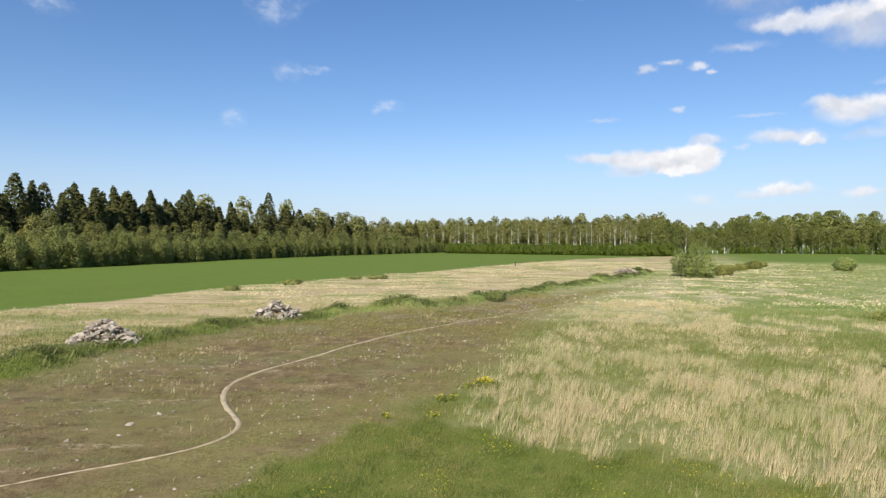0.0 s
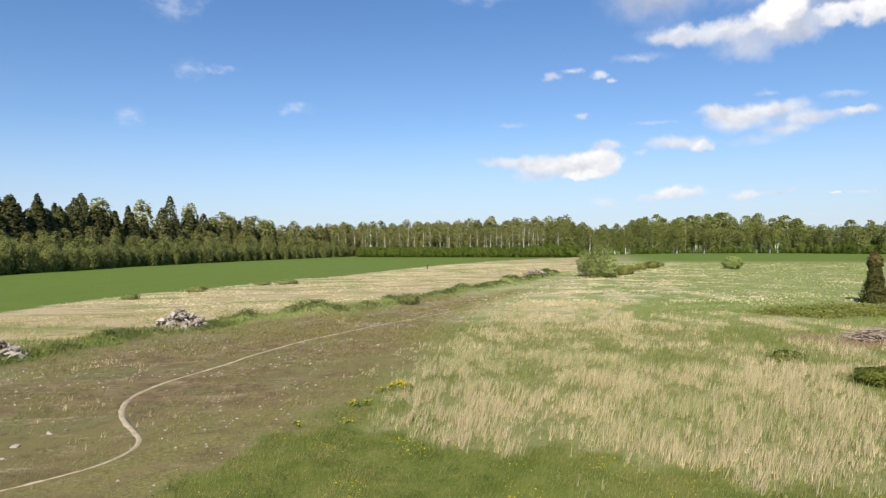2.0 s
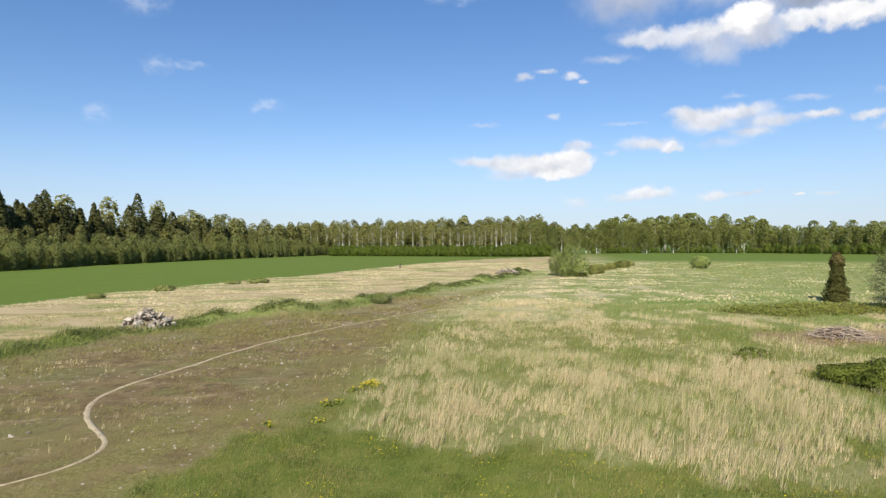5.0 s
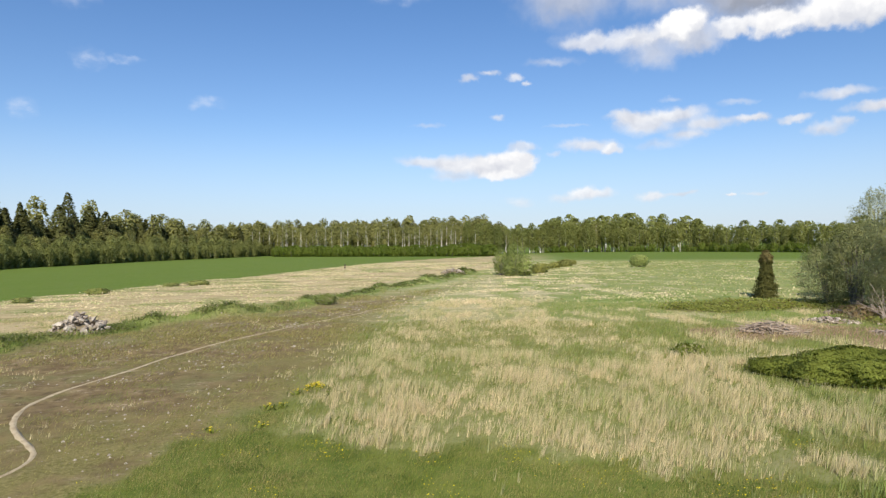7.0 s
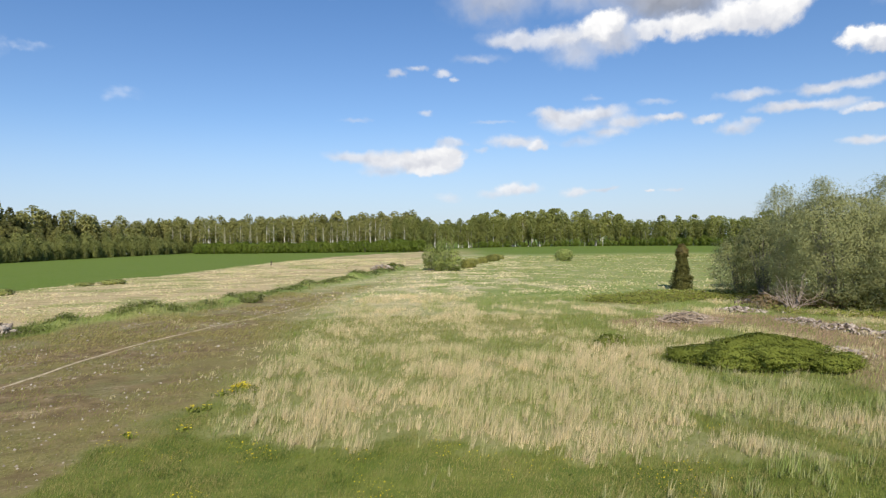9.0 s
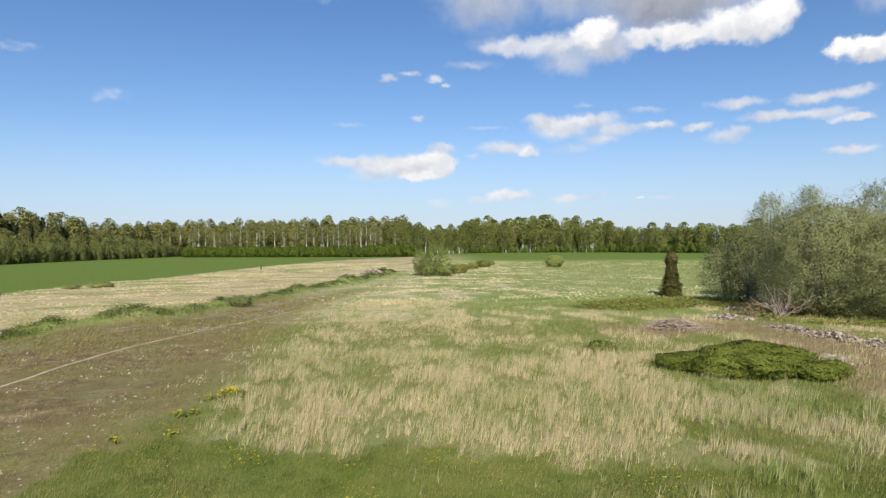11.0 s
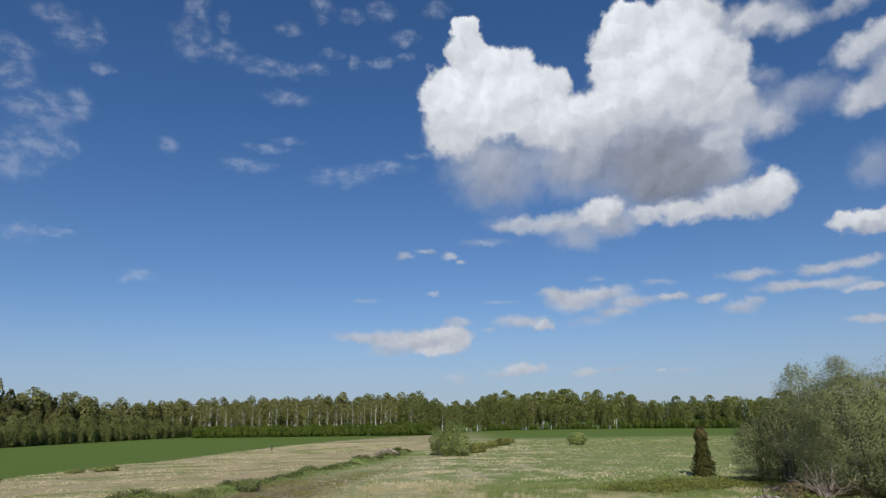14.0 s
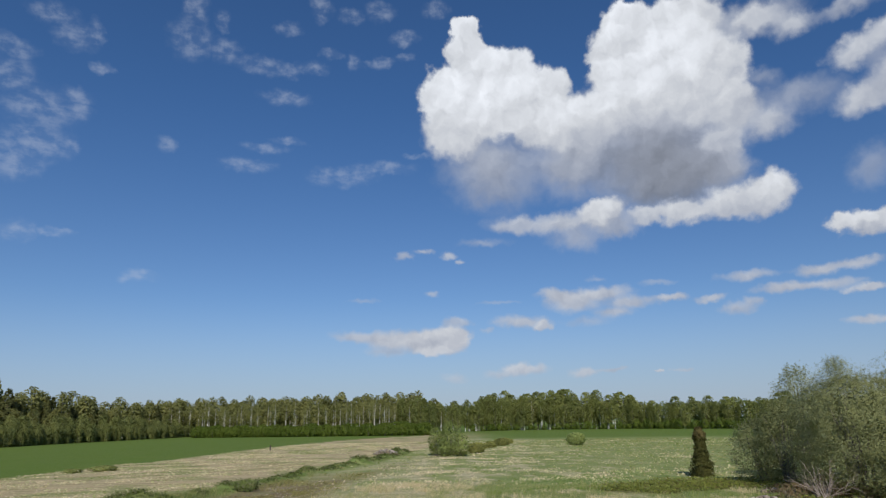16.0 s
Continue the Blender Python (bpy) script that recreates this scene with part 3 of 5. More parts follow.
def zones(x, y):
    """What grows where, each from 0 to 1: crop, bare soil, green grass, heath, litter; the rest is dry grass."""
    x, y = np.asarray(x, float), np.asarray(y, float)
    ragged = (vnoise(x, y, 3.0, 21, 3) - 0.5)
    r = np.hypot(x, y)
    d, side, _ = line_dist(x, y, FIELD_EDGE)
    crop = smooth(d * side + ragged * (1 + r * 0.02), -0.3, 0.6)
    d1, s1, _ = line_dist(x, y, DIRT_NORTH)
    d2, s2, _ = line_dist(x, y, DIRT_SOUTH)
    dirt = smooth(-d1 * s1 + ragged * 2.0, -0.4, 0.9) * smooth((d2 * s2 + ragged * 2.0 + 0.5) / (1.7 + 0.09 * np.maximum(r - 20, 0)), 0, 1) * (1 - smooth(y, 100, 118))
    d4, s4, a4 = line_dist(x, y, RIDGE)
    verge = ((s1 > 0) | (d1 < 1.6)) * (s4 < 0)
    dirt = np.maximum(dirt, 0.8 * verge * smooth(d4 + ragged * 1.5, 0.8, 1.9) * (1 - smooth(y, 60, 80)))
    d3, s3, _ = line_dist(x, y, LAWN_EDGE)
    lawn = smooth(-d3 * s3 + ragged * 2.6 + 1.6 * (vnoise(x, y, 0.8, 23, 3) - 0.5), -0.4, 0.7) * smooth(x + 0.25 * y, -3.6, -0.4)
    corner = (1 - smooth(x + 0.25 * y + 3 * ragged, 2.6, 5.4)) * (s1 < 0) * (1 - smooth(r, 26, 32))
    dirt = np.maximum(dirt, corner * (1 - lawn))
    ridge = np.exp(-(d4 / 2.0) ** 2) * (0.7 + 0.4 * smooth(vnoise(a4, a4 * 0, 5.0, 11, 2), 0.2, 0.5))
    patches = smooth(vnoise(x, y * 0.5, 1.7, 33, 5) + 0.08 * smooth(x, 8, 30) + 0.10 * smooth(x - 0.25 * y, 4, 22), 0.57, 0.72)
    meadow = smooth(-d2 * s2, 0, 3)
    far_green = smooth(x - 0.42 * y + 6 * ragged * (1 + r * 0.02), 4, 26) * smooth(y, 40, 62) * (0.45 + 0.6 * vnoise(x, y * 0.6, 2.2, 35, 4))
    green = np.clip(lawn + ridge + meadow * np.maximum(patches * (0.35 + 0.5 * smooth(x - 0.2 * y, 2, 14)), far_green), 0, 1)
    strip = (1 - meadow) * (1 - crop) * (1 - dirt)
    green = np.clip(green + strip * 0.6 * smooth(vnoise(x * 0.6, y, 3.2, 41, 4), 0.52, 0.7), 0, 1)
    green = np.clip(green + 0.5 * smooth(-d2 * s2 + ragged * 4.0, -1.2, 1.0) * np.exp(-(d2 / 2.0) ** 2) * (1 - smooth(y, 20, 28)), 0, 1)
    green = np.clip(green + 0.25 * verge * (1 - dirt), 0, 1)
    green = np.clip(green + 0.9 * np.exp(-((x - 36) / 7) ** 2 - ((y - 52) / 5) ** 2) * (0.5 + vnoise(x, y, 2.0, 36, 3)), 0, 1)
    beyond = smooth(r, 185, 215) * smooth(x - 0.3 * y, 10, 45)
    crop = np.clip(crop + beyond, 0, 1)
    heath = smooth(5.0 - line_dist(x, y, [(35, 45.5), (40, 45), (44, 43.5), (46, 38), (46, 33)])[0] + ragged * 4, 0.2, 1.8)
    heath = np.maximum(heath, smooth(2.6 - line_dist(x, y, [(38.0, 33.0), (40.7, 28.4), (41.2, 22.0), (40.5, 16.0)])[0] + ragged * 3, 0.2, 1.6))
    litter = smooth(3.5 - line_dist(x, y, [(26, 32.5), (31, 32), (35, 31), (33.3, 27), (31.0, 23.0), (27.5, 18.5), (25.5, 15.5)])[0] + ragged * 3.5, 0.2, 1.8) * (1 - 0.5 * heath)
    return crop, dirt, green, heath, litter


def make_ground():
    turns = np.concatenate([np.arange(-180, -50, 5.0), np.arange(-50, 75, 0.36), np.arange(75, 180, 5.0)])
    rings = np.concatenate([np.linspace(0.4, 12, 14)[:-1], 12 * np.exp(np.linspace(0, math.log(130 / 12), 340)), 130 * np.exp(np.linspace(0, math.log(4500 / 130), 90))[1:]])
    a, r = np.meshgrid(np.radians(turns), rings)
    x, y = (r * np.sin(a)).ravel(), (r * np.cos(a)).ravel()
    z = ground_z(x, y)
    n, k = len(turns), len(rings)
    i, j = np.meshgrid(np.arange(n), np.arange(k - 1))
    i, j = i.ravel(), j.ravel()
    faces = np.stack([j * n + i, j * n + (i + 1) % n, (j + 1) * n + (i + 1) % n, (j + 1) * n + i], 1)[:, ::-1]
    fan = [((k + 2) % n, (k + 1) % n, k, n * len(rings)) for k in range(0, n - 1, 2)]
    x, y, z = np.append(x, 0.0), np.append(y, 0.0), np.append(z, 0.0)
    me = bulk_mesh("ground", np.stack([x, y, z], 1), np.concatenate([faces, fan]), GROUND)
    crop, dirt, green, heath, litter = zones(x, y)
    for name, three in (("zone", (crop, dirt, green)), ("cover", (heath, litter, line_dist(x, y, RIDGE)[1] > 0))):
        layer = me.attributes.new(name, "FLOAT_COLOR", "POINT")
        layer.data.foreach_set("color", np.stack([*three, np.ones(len(x))], 1).astype(np.float32).ravel())
    layer = me.attributes.new("sward", "FLOAT", "POINT")
    layer.data.foreach_set("value", (1 - smooth(np.hypot(x, y), 30, 60)).astype(np.float32))
    layer = me.attributes.new("moss", "FLOAT", "POINT")
    d2, s2, _ = line_dist(x, y, DIRT_SOUTH)
    layer.data.foreach_set("value", ((1 - smooth(d2 * s2 + 3.0 * (vnoise(x, y, 3.0, 29, 3) - 0.5), 1.0, 5.5)) * 0.85).astype(np.float32))
    me.shade_smooth()
    return tagged(new("ground", me), "level meadow ground with dry grass, bare soil and green crop", "ground", kind="structure")


make_ground()


def make_footpath():
    pts = np.array(FOOTPATH)
    s = np.concatenate([[0], np.cumsum(np.hypot(*np.diff(pts, axis=0).T))])
    q = np.arange(0, s[-1], 0.2)
    x, y = np.interp(q, s, pts[:, 0]), np.interp(q, s, pts[:, 1])
    for _ in range(3):
        w = np.ones(7) / 7
        x[3:-3], y[3:-3] = np.convolve(x, w, "valid"), np.convolve(y, w, "valid")
    dx, dy = np.gradient(x), np.gradient(y)
    size = np.hypot(dx, dy)
    nx, ny = -dy / size, dx / size
    rows = []
    for off in (-1.0, -0.7, -0.35, 0.0, 0.35, 0.7, 1.0):
        wide = (0.03 + 0.16 * vnoise(q, q * 0 + 50 * off, 0.9, 51, 4)) * (0.5 + 0.5 * smooth(q, 7, 12)) * (1 - 0.4 * smooth(q, 38, 44)) * off
        px, py = x + nx * wide, y + ny * wide
        worn = 0.035 * (vnoise(px, py, 0.4, 53, 3) - 0.45) * (1.6 - 1.2 * smooth(q, 9, 18))
        rows.append(np.stack([px, py, ground_z(px, py) + 0.022 + worn - 0.035 * off * off], 1))
    verts = np.stack(rows, 1).reshape(-1, 3)
    n = len(q)
    faces = [(i * 7 + k, (i + 1) * 7 + k, (i + 1) * 7 + k + 1, i * 7 + k + 1) for i in range(n - 1) for k in range(6)]
    me = bulk_mesh("footpath", verts, np.array(faces)[:, ::-1], TRAIL)
    me.shade_smooth()
    tagged(new("footpath", me), "narrow winding trodden footpath of pale sandy soil", "footpath", kind="structure")


make_footpath()


# ---- trees ----
def tube(bm, pts, radii, sides=6):
    """A tapered round branch through the given places."""
    rows = []
    for i, (p, r) in enumerate(zip(pts, radii)):
        p = Vector(p)
        t = (Vector(pts[min(i + 1, len(pts) - 1)]) - Vector(pts[max(i - 1, 0)])).normalized()
        u = t.orthogonal().normalized()
        v = t.cross(u)
        rows.append([bm.verts.new(p + (u * math.cos(6.2832 * k / sides) + v * math.sin(6.2832 * k / sides)) * r) for k in range(sides)])
    for a, b in zip(rows, rows[1:]):
        for k in range(sides):
            bm.faces.new((a[k], a[(k + 1) % sides], b[(k + 1) % sides], b[k]))
    bm.faces.new(rows[-1])
    bm.faces.new(rows[0][::-1])


def leaves(name, centres, sizes, mat, axis=None, lift=0.45, wild=0.6, long=1.4, loose=0.33):
    """Small pointed leaf clumps, one three-cornered blade at each place, turned outwards from the crown's middle and up, each a little differently."""
    centres = np.asarray(centres, float)
    n = len(centres)
    out = centres - (np.mean(centres, axis=0) if axis is None else axis)
    out /= np.linalg.norm(out, axis=1)[:, None] + 1e-6
    face = out + np.array([0, 0, lift]) + rng.normal(size=(n, 3)) * wild
    face /= np.linalg.norm(face, axis=1)[:, None]
    d = np.cross(face, rng.normal(size=(n, 3)))
    d /= np.linalg.norm(d, axis=1)[:, None]
    e = np.cross(face, d)
    s = np.asarray(sizes)[:, None]
    v = np.stack([centres - d * s * long * 0.4 - e * s * 0.5, centres + d * s * long * 0.6, centres - d * s * long * 0.4 + e * s * 0.5], 1).reshape(-1, 3)
    me = bulk_mesh(name, v, np.arange(3 * n).reshape(-1, 3), mat)
    # the light falls on the crown as on a mass of sprays that turn this way and that
    soft = out + np.array([0, 0, lift]) + loose * rng.normal(size=(n, 3))
    soft /= np.linalg.norm(soft, axis=1)[:, None]
    me.shade_smooth()
    me.normals_split_custom_set_from_vertices(np.repeat(soft, 3, 0).tolist())
    return me


def clump_points(n, centres, radii, flat=0.8):
    """Places on and inside many uneven round clumps."""
    k = rng.integers(0, len(centres), n)
    d = rng.normal(size=(n, 3))
    d /= np.linalg.norm(d, axis=1)[:, None]
    r = np.asarray(radii)[k] * rng.uniform(0.25, 1.0, n) ** 0.5
    return np.asarray(centres)[k] + d * r[:, None] * np.array([1, 1, flat])


def mantle_points(n, low, high, width, point, rough=0.35, depth=None):
    """Places over the lumpy outside of a crown: its half width swells and shrinks with height as sin(...) ** point."""
    q = rng.uniform(0, 1, n) ** 0.85
    a = rng.uniform(0, 6.2832, n)
    shape = np.sin(np.pi * (q * 0.77 + 0.13)) ** point * (1 - 0.55 * np.maximum(0, q - 0.9) / 0.1)
    seed = int(rng.integers(0, 999))
    lump = 1 - rough + 2 * rough * vnoise(a * 2.2 + 40, q * 6, 0.8, seed, 3)
    r = width * shape * lump * rng.uniform(0.55, 1.0, n) ** 0.4
    z = low + (high - low) * q * (1 - 0.12 * rough + 0.25 * rough * vnoise(a * 2.2, q * 0, 0.7, seed + 5, 2))
    return np.stack([np.cos(a) * r, np.sin(a) * r * ((depth or width) / width), z], 1)


def trunk_mesh(h, r, limbs, sides=7, lean=0.03, low=0.35):
    """A tapered trunk with limbs that rise from it; also gives the limbs' ends."""
    bm = bmesh.new()
    sway = rng.uniform(-lean, lean, 2) * h
    pts = [(sway[0] * k * k, sway[1] * k * k, h * k - (0.15 if k == 0 else 0)) for k in (0, 0.08, 0.3, 0.55, 0.8, 1)]
    tube(bm, pts, [r * 1.35, r, r * 0.8, r * 0.6, r * 0.35, r * 0.1], sides)
    ends = []
    for i in range(limbs):
        k = low + (0.92 - low) * (i + rng.uniform(0, 1)) / limbs
        a, out = rng.uniform(0, 6.28), h * rng.uniform(0.10, 0.2) * (1.15 - k)
        base = Vector((sway[0] * k * k, sway[1] * k * k, h * k))
        tip = base + Vector((math.cos(a) * out, math.sin(a) * out, out * rng.uniform(0.6, 1.4)))
        tube(bm, [base, base.lerp(tip, 0.5) + Vector((0, 0, out * 0.08)), tip], [r * 0.35 * (1.1 - k), r * 0.22 * (1.1 - k), r * 0.05], 4)
        ends.append(tip)
    return bm, ends, sway


def broadleaf(name, h, r, crown_low, width, clumps, count, leaf, leaf_mat, bark, label, category="tree", group="", flat=0.85, point=0.6):
    """A tree of the wood: tapered trunk, rising limbs and an uneven crown of leaf clumps."""
    thing = new(name)
    bm, ends, sway = trunk_mesh(h * 0.95, r, 9, low=max(0.2, crown_low - 0.05))
    part("trunk", bm, bark, thing)
    centres, radii = [], []
    for i in range(clumps):
        k = crown_low + (1 - crown_low) * rng.uniform(0.02, 0.97)
        q = (k - crown_low) / (1 - crown_low)
        shape = (math.sin(math.pi * min(1, q * 0.85 + 0.12)) ** point)
        a, o = rng.uniform(0, 6.28), width * shape * rng.uniform(0.2, 0.85)
        centres.append((sway[0] * k * k + math.cos(a) * o, sway[1] * k * k + math.sin(a) * o, h * k))
        radii.append(width * rng.uniform(0.28, 0.5))
    half = count * 6 // 10
    skin = mantle_points(half, h * crown_low, h * 1.03, width, point, 0.5)
    skin[:, :2] += np.outer((skin[:, 2] / h) ** 2, sway)
    pts = np.concatenate([skin, clump_points(count - half, centres, radii, flat)])
    pts[:, 2] = np.clip(pts[:, 2], h * crown_low * 0.9, h * 1.03)
    part("crown", leaves("crown", pts, rng.uniform(0.6, 1.3, count) * leaf, leaf_mat, np.stack([pts[:, 0] * 0, pts[:, 1] * 0, pts[:, 2] * 0.8], 1)), leaf_mat, thing)
    return tagged(thing, label, category, group)


def conifer(name, h, r, width, count, leaf, mat, bark, label, group="", low=0.04, thin=0.75, rough=0.3, category="tree"):
    """A full spruce: a tapered trunk and a cone of many small drooping sprays in uneven tiers, ending in a thin leader."""
    thing = new(name)
    bm, _, _ = trunk_mesh(h, r, 0, lean=0.01)
    part("trunk", bm, bark, thing)
    q = 1 - (1 - rng.uniform(0, 1, count)) ** 0.72
    a = rng.uniform(0, 6.2832, count)
    seed = int(rng.integers(0, 999))
    lump = 1 - rough + 2 * rough * vnoise(a * 2.4 + 30, q * 14, 0.9, seed, 3)
    tier = 0.88 + 0.24 * ((q * 13 + 0.7 * np.sin(a * 2 + seed)) % 1.0)
    reach = (width * (1 - q) ** thin * lump / tier + 0.008 * h) * rng.uniform(0.45, 1.0, count) ** 0.35
    z = h * (low + (1.0 - low) * q) - 0.25 * reach + rng.normal(0, 0.008 * h, count)
    pts = np.stack([np.cos(a) * reach, np.sin(a) * reach, z], 1)
    size = rng.uniform(0.6, 1.3, count) * leaf * (1 - 0.25 * q)
    part("crown", leaves("crown", pts, size, mat, np.stack([a * 0, a * 0, z - 0.2 * width], 1), lift=0.2), mat, thing)
    return tagged(thing, label, category, group)


def bush(name, h, width, clumps, count, leaf, mat, bark, label, group="", stems=7, category="bush", depth=None, low=0.08, rough=0.4, sprigs=0, split=False, loose=0.33):
    """A many-stemmed bush: thin rising stems, leaf clumps of uneven size and, where wanted, leafy shoots that stick out of the top."""
    thing = new(name)
    depth = depth or width
    bm = bmesh.new()
    centres, radii = [], []
    for i in range(stems):
        a, o = 6.2832 * i / stems + rng.uniform(-0.4, 0.4), rng.uniform(0.3, 0.75)
        tip = Vector((math.cos(a) * o * width * 0.8, math.sin(a) * o * depth * 0.8, h * rng.uniform(0.6, 0.85)))
        foot = Vector((math.cos(a) * width * 0.08, math.sin(a) * depth * 0.08, -0.1))
        tube(bm, [foot, foot.lerp(tip, 0.5) + Vector((0, 0, h * 0.08)), tip], [0.018 * h, 0.012 * h, 0.004 * h], 5)
        if split:
            part("stem", bm, bark, thing)
            bm = bmesh.new()
    if split:
        bm.free()
    else:
        part("woody_base", bm, bark, thing)
    for i in range(clumps):
        a, o = rng.uniform(0, 6.28), math.sqrt(rng.uniform(0, 1))
        top = h * (1 - 0.55 * o * o)
        z = rng.uniform(low, 0.9) * top
        centres.append((math.cos(a) * o * width * 0.85, math.sin(a) * o * depth * 0.85, z))
        radii.append(h * rng.uniform(0.07, 0.18))
    half = count * 6 // 10
    pts = [mantle_points(half, h * low * 0.5, h, width, 0.5, rough, depth), clump_points(count - half, centres, radii, 0.8)]
    for i in range(sprigs):
        a, o = rng.uniform(0, 6.28), math.sqrt(rng.uniform(0, 0.8))
        foot = np.array([math.cos(a) * o * width * 0.8, math.sin(a) * o * depth * 0.8, h * (0.93 - 0.5 * o * o)])
        way = np.array([math.cos(a) * o * 0.7 + rng.normal(0, 0.2), math.sin(a) * o * 0.7 + rng.normal(0, 0.2), 1.0]) * h * rng.uniform(0.08, 0.17)
        k = rng.uniform(0, 1, 46)
        pts.append(foot + way * k[:, None] + rng.normal(0, 0.02 * h, (46, 3)) * (1.15 - k[:, None]))
    pts = np.concatenate(pts)
    pts[:, 2] = np.abs(pts[:, 2])
    part("foliage", leaves("foliage", pts, rng.uniform(0.6, 1.3, len(pts)) * leaf, mat, loose=loose), mat, thing)
    return tagged(thing, label, category, group)


def make_woods():
    edge_spruce, edge_young, far_birch, far_tree = "spruces of the wood", "young trees at the field edge", "birches of the far wood", "trees of the far wood"
    spruces = [conifer("spruce_tree", 19.5, 0.24, w, 2200, 0.66, SPRUCE_LEAF, DARK_BARK, "tall dark green spruce at the edge of the wood", edge_spruce, thin=t, rough=0.45) for w, t in ((3.6, 0.8), (4.3, 0.72), (3.2, 0.88), (3.9, 0.68))]
    alders = [broadleaf("young_alder", 9, 0.09, 0.03, w, 34, 2000, 0.33, ALDER_LEAF, GREY_BARK, "young broadleaf tree in fresh leaf at the field edge", group=edge_young, point=0.6) for w in (2.3, 2.6, 2.0, 2.9)]
    inner = [broadleaf("young_alder", 10.5, 0.1, 0.2, w, 24, 900, 0.46, ALDER_LEAF, GREY_BARK, "young broadleaf tree in fresh leaf at the field edge", group=edge_young, point=0.6) for w in (2.4, 2.8)]
    aspens = [broadleaf("tall_aspen", 17, 0.17, 0.3, w, 30, 1500, 0.42, BIRCH_LEAF, GREY_BARK, "tall broadleaf tree in light spring leaf", group="tall trees of the wood", point=0.8) for w in (2.6, 3.1)]
    birches = [broadleaf("birch_tree", 17, 0.3, lo, w, 26, 620, 0.4, BIRCH_LEAF, BIRCH_BARK, "slender birch with white trunk and thin crown", group=far_birch, point=0.75) for w, lo in ((2.4, 0.42), (2.8, 0.5), (2.0, 0.36), (2.6, 0.46))]
    behind = [broadleaf("wood_tree", 17, 0.2, 0.15, w, 24, 850, 0.72, BIRCH_LEAF, GREY_BARK, "leafy tree of the far wood in spring green", group=far_tree) for w in (2.8, 3.3)]
    greens = [broadleaf("wood_tree", 17, 0.22, lo, w, 40, 1800, 0.43, WOOD_LEAF, BIRCH_BARK if i % 2 else GREY_BARK, "leafy tree of the far wood in spring green", group=far_tree, point=0.6) for i, (w, lo) in enumerate(((2.4, 0.14), (2.0, 0.36), (2.7, 0.10), (2.2, 0.3)))]
    deep = [broadleaf("wood_tree", 17, 0.2, 0.3, w, 20, 750, 0.78, WOOD_LEAF, GREY_BARK, "leafy tree of the far wood in spring green", group=far_tree, point=0.6) for w in (2.7, 3.1)]
    shrubs = [bush("hedge_bush", 5, 2.6, 24, 950, 0.42, HEDGE_LEAF, GREY_BARK, "dense bright green bush of a field hedge", "bushes of the hedge", depth=2.4) for _ in range(3)]

    def row(line, step, back, away, kinds, lo, hi, jitter, skip=0.0, squash=1.0):
        """Trees along a line, set back from it by so many metres."""
        for x, y in along_line(line, step):
            if rng.uniform() < skip:
                continue
            x2, y2 = x + rng.uniform(-jitter, jitter) + back * away[0], y + rng.uniform(-jitter, jitter) + back * away[1]
            place(kinds[rng.integers(0, len(kinds))], spot(x2, y2, rng.uniform(0, 360), rng.uniform(lo, hi), 0.05, squash * rng.uniform(0.86, 1.12)))

    # the wood beside the crop: young trees in front, spruces and taller trees behind
    away, edge = (-0.93, 0.36), FOREST_EDGE[1:]
    row(edge, 2.6, 1.5, away, alders, 0.66, 0.9, 0.9)
    row(edge, 2.9, 4.0, away, alders, 0.76, 0.95, 1.2)
    row(edge, 3.6, 8.0, away, inner, 0.8, 0.95, 1.5)
    tall = [(-128, 80), (-101, 128), (-93, 160), (-82, 212), (-56, 282), (-30, 330)]
    row(tall, 4.0, -4.0, away, aspens, 0.66, 0.98, 2.0, 0.3)
    row(tall[:4], 2.5, 2.0, away, spruces + aspens[:1], 1.0, 1.24, 2.0, 0.03, squash=0.86)
    row(tall[3:5], 3.2, 2.0, away, spruces[:2] + aspens, 1.04, 1.26, 2.2, 0.04, squash=0.9)
    row(tall[4:], 3.2, 2.0, away, spruces[:1] + aspens + behind, 0.98, 1.14, 2.2, 0.04, squash=0.94)
    row(tall[:4], 2.9, 9.0, away, spruces, 1.04, 1.22, 2.6, 0.05, squash=0.84)
    row(tall[3:5], 3.4, 9.0, away, spruces + aspens + behind, 1.04, 1.22, 2.6, 0.05)
    row(tall[4:], 3.4, 9.0, away, spruces[:1] + aspens + behind, 0.98, 1.12, 2.6, 0.05)
    row([(-30, 330), (3, 362)], 3.4, 6.0, away, spruces[:1] + behind + behind, 0.94, 1.06, 2.2)
    # the birch wood behind the hedge
    away = (0.55, 0.83)
    back = [(-34, 368), (3, 345), (41, 312), (91, 279)]
    row(back, 4.0, 0.0, away, birches, 0.82, 0.98, 1.8, 0.15)
    row(back, 3.4, 6.0, away, birches, 0.86, 1.0, 2.4, 0.08)
    row(back, 3.4, 13.0, away, birches + behind, 0.88, 1.0, 2.5)
    row(back, 2.8, 20.0, away, behind, 0.92, 1.05, 2.6)
    row(back, 4.0, 36.0, away, behind, 0.96, 1.08, 3.0)
    row(HEDGE, 2.4, 0.0, away, shrubs, 0.85, 1.05, 0.5)
    row(HEDGE, 2.8, 3.5, away, shrubs, 0.92, 1.1, 0.6)
    # the wood across the meadow
    away = (0.62, 0.78)
    near = RIGHT_WOOD[1:5]
    row(near, 3.0, -3.0, away, shrubs, 0.45, 0.8, 1.0, 0.2)
    row(near, 2.7, 0.0, away, greens, 0.8, 1.02, 2.0, 0.04, squash=0.86)
    row(near[:3], 3.4, 10.0, away, greens, 1.14, 1.26, 2.0, 0.06, squash=0.9)
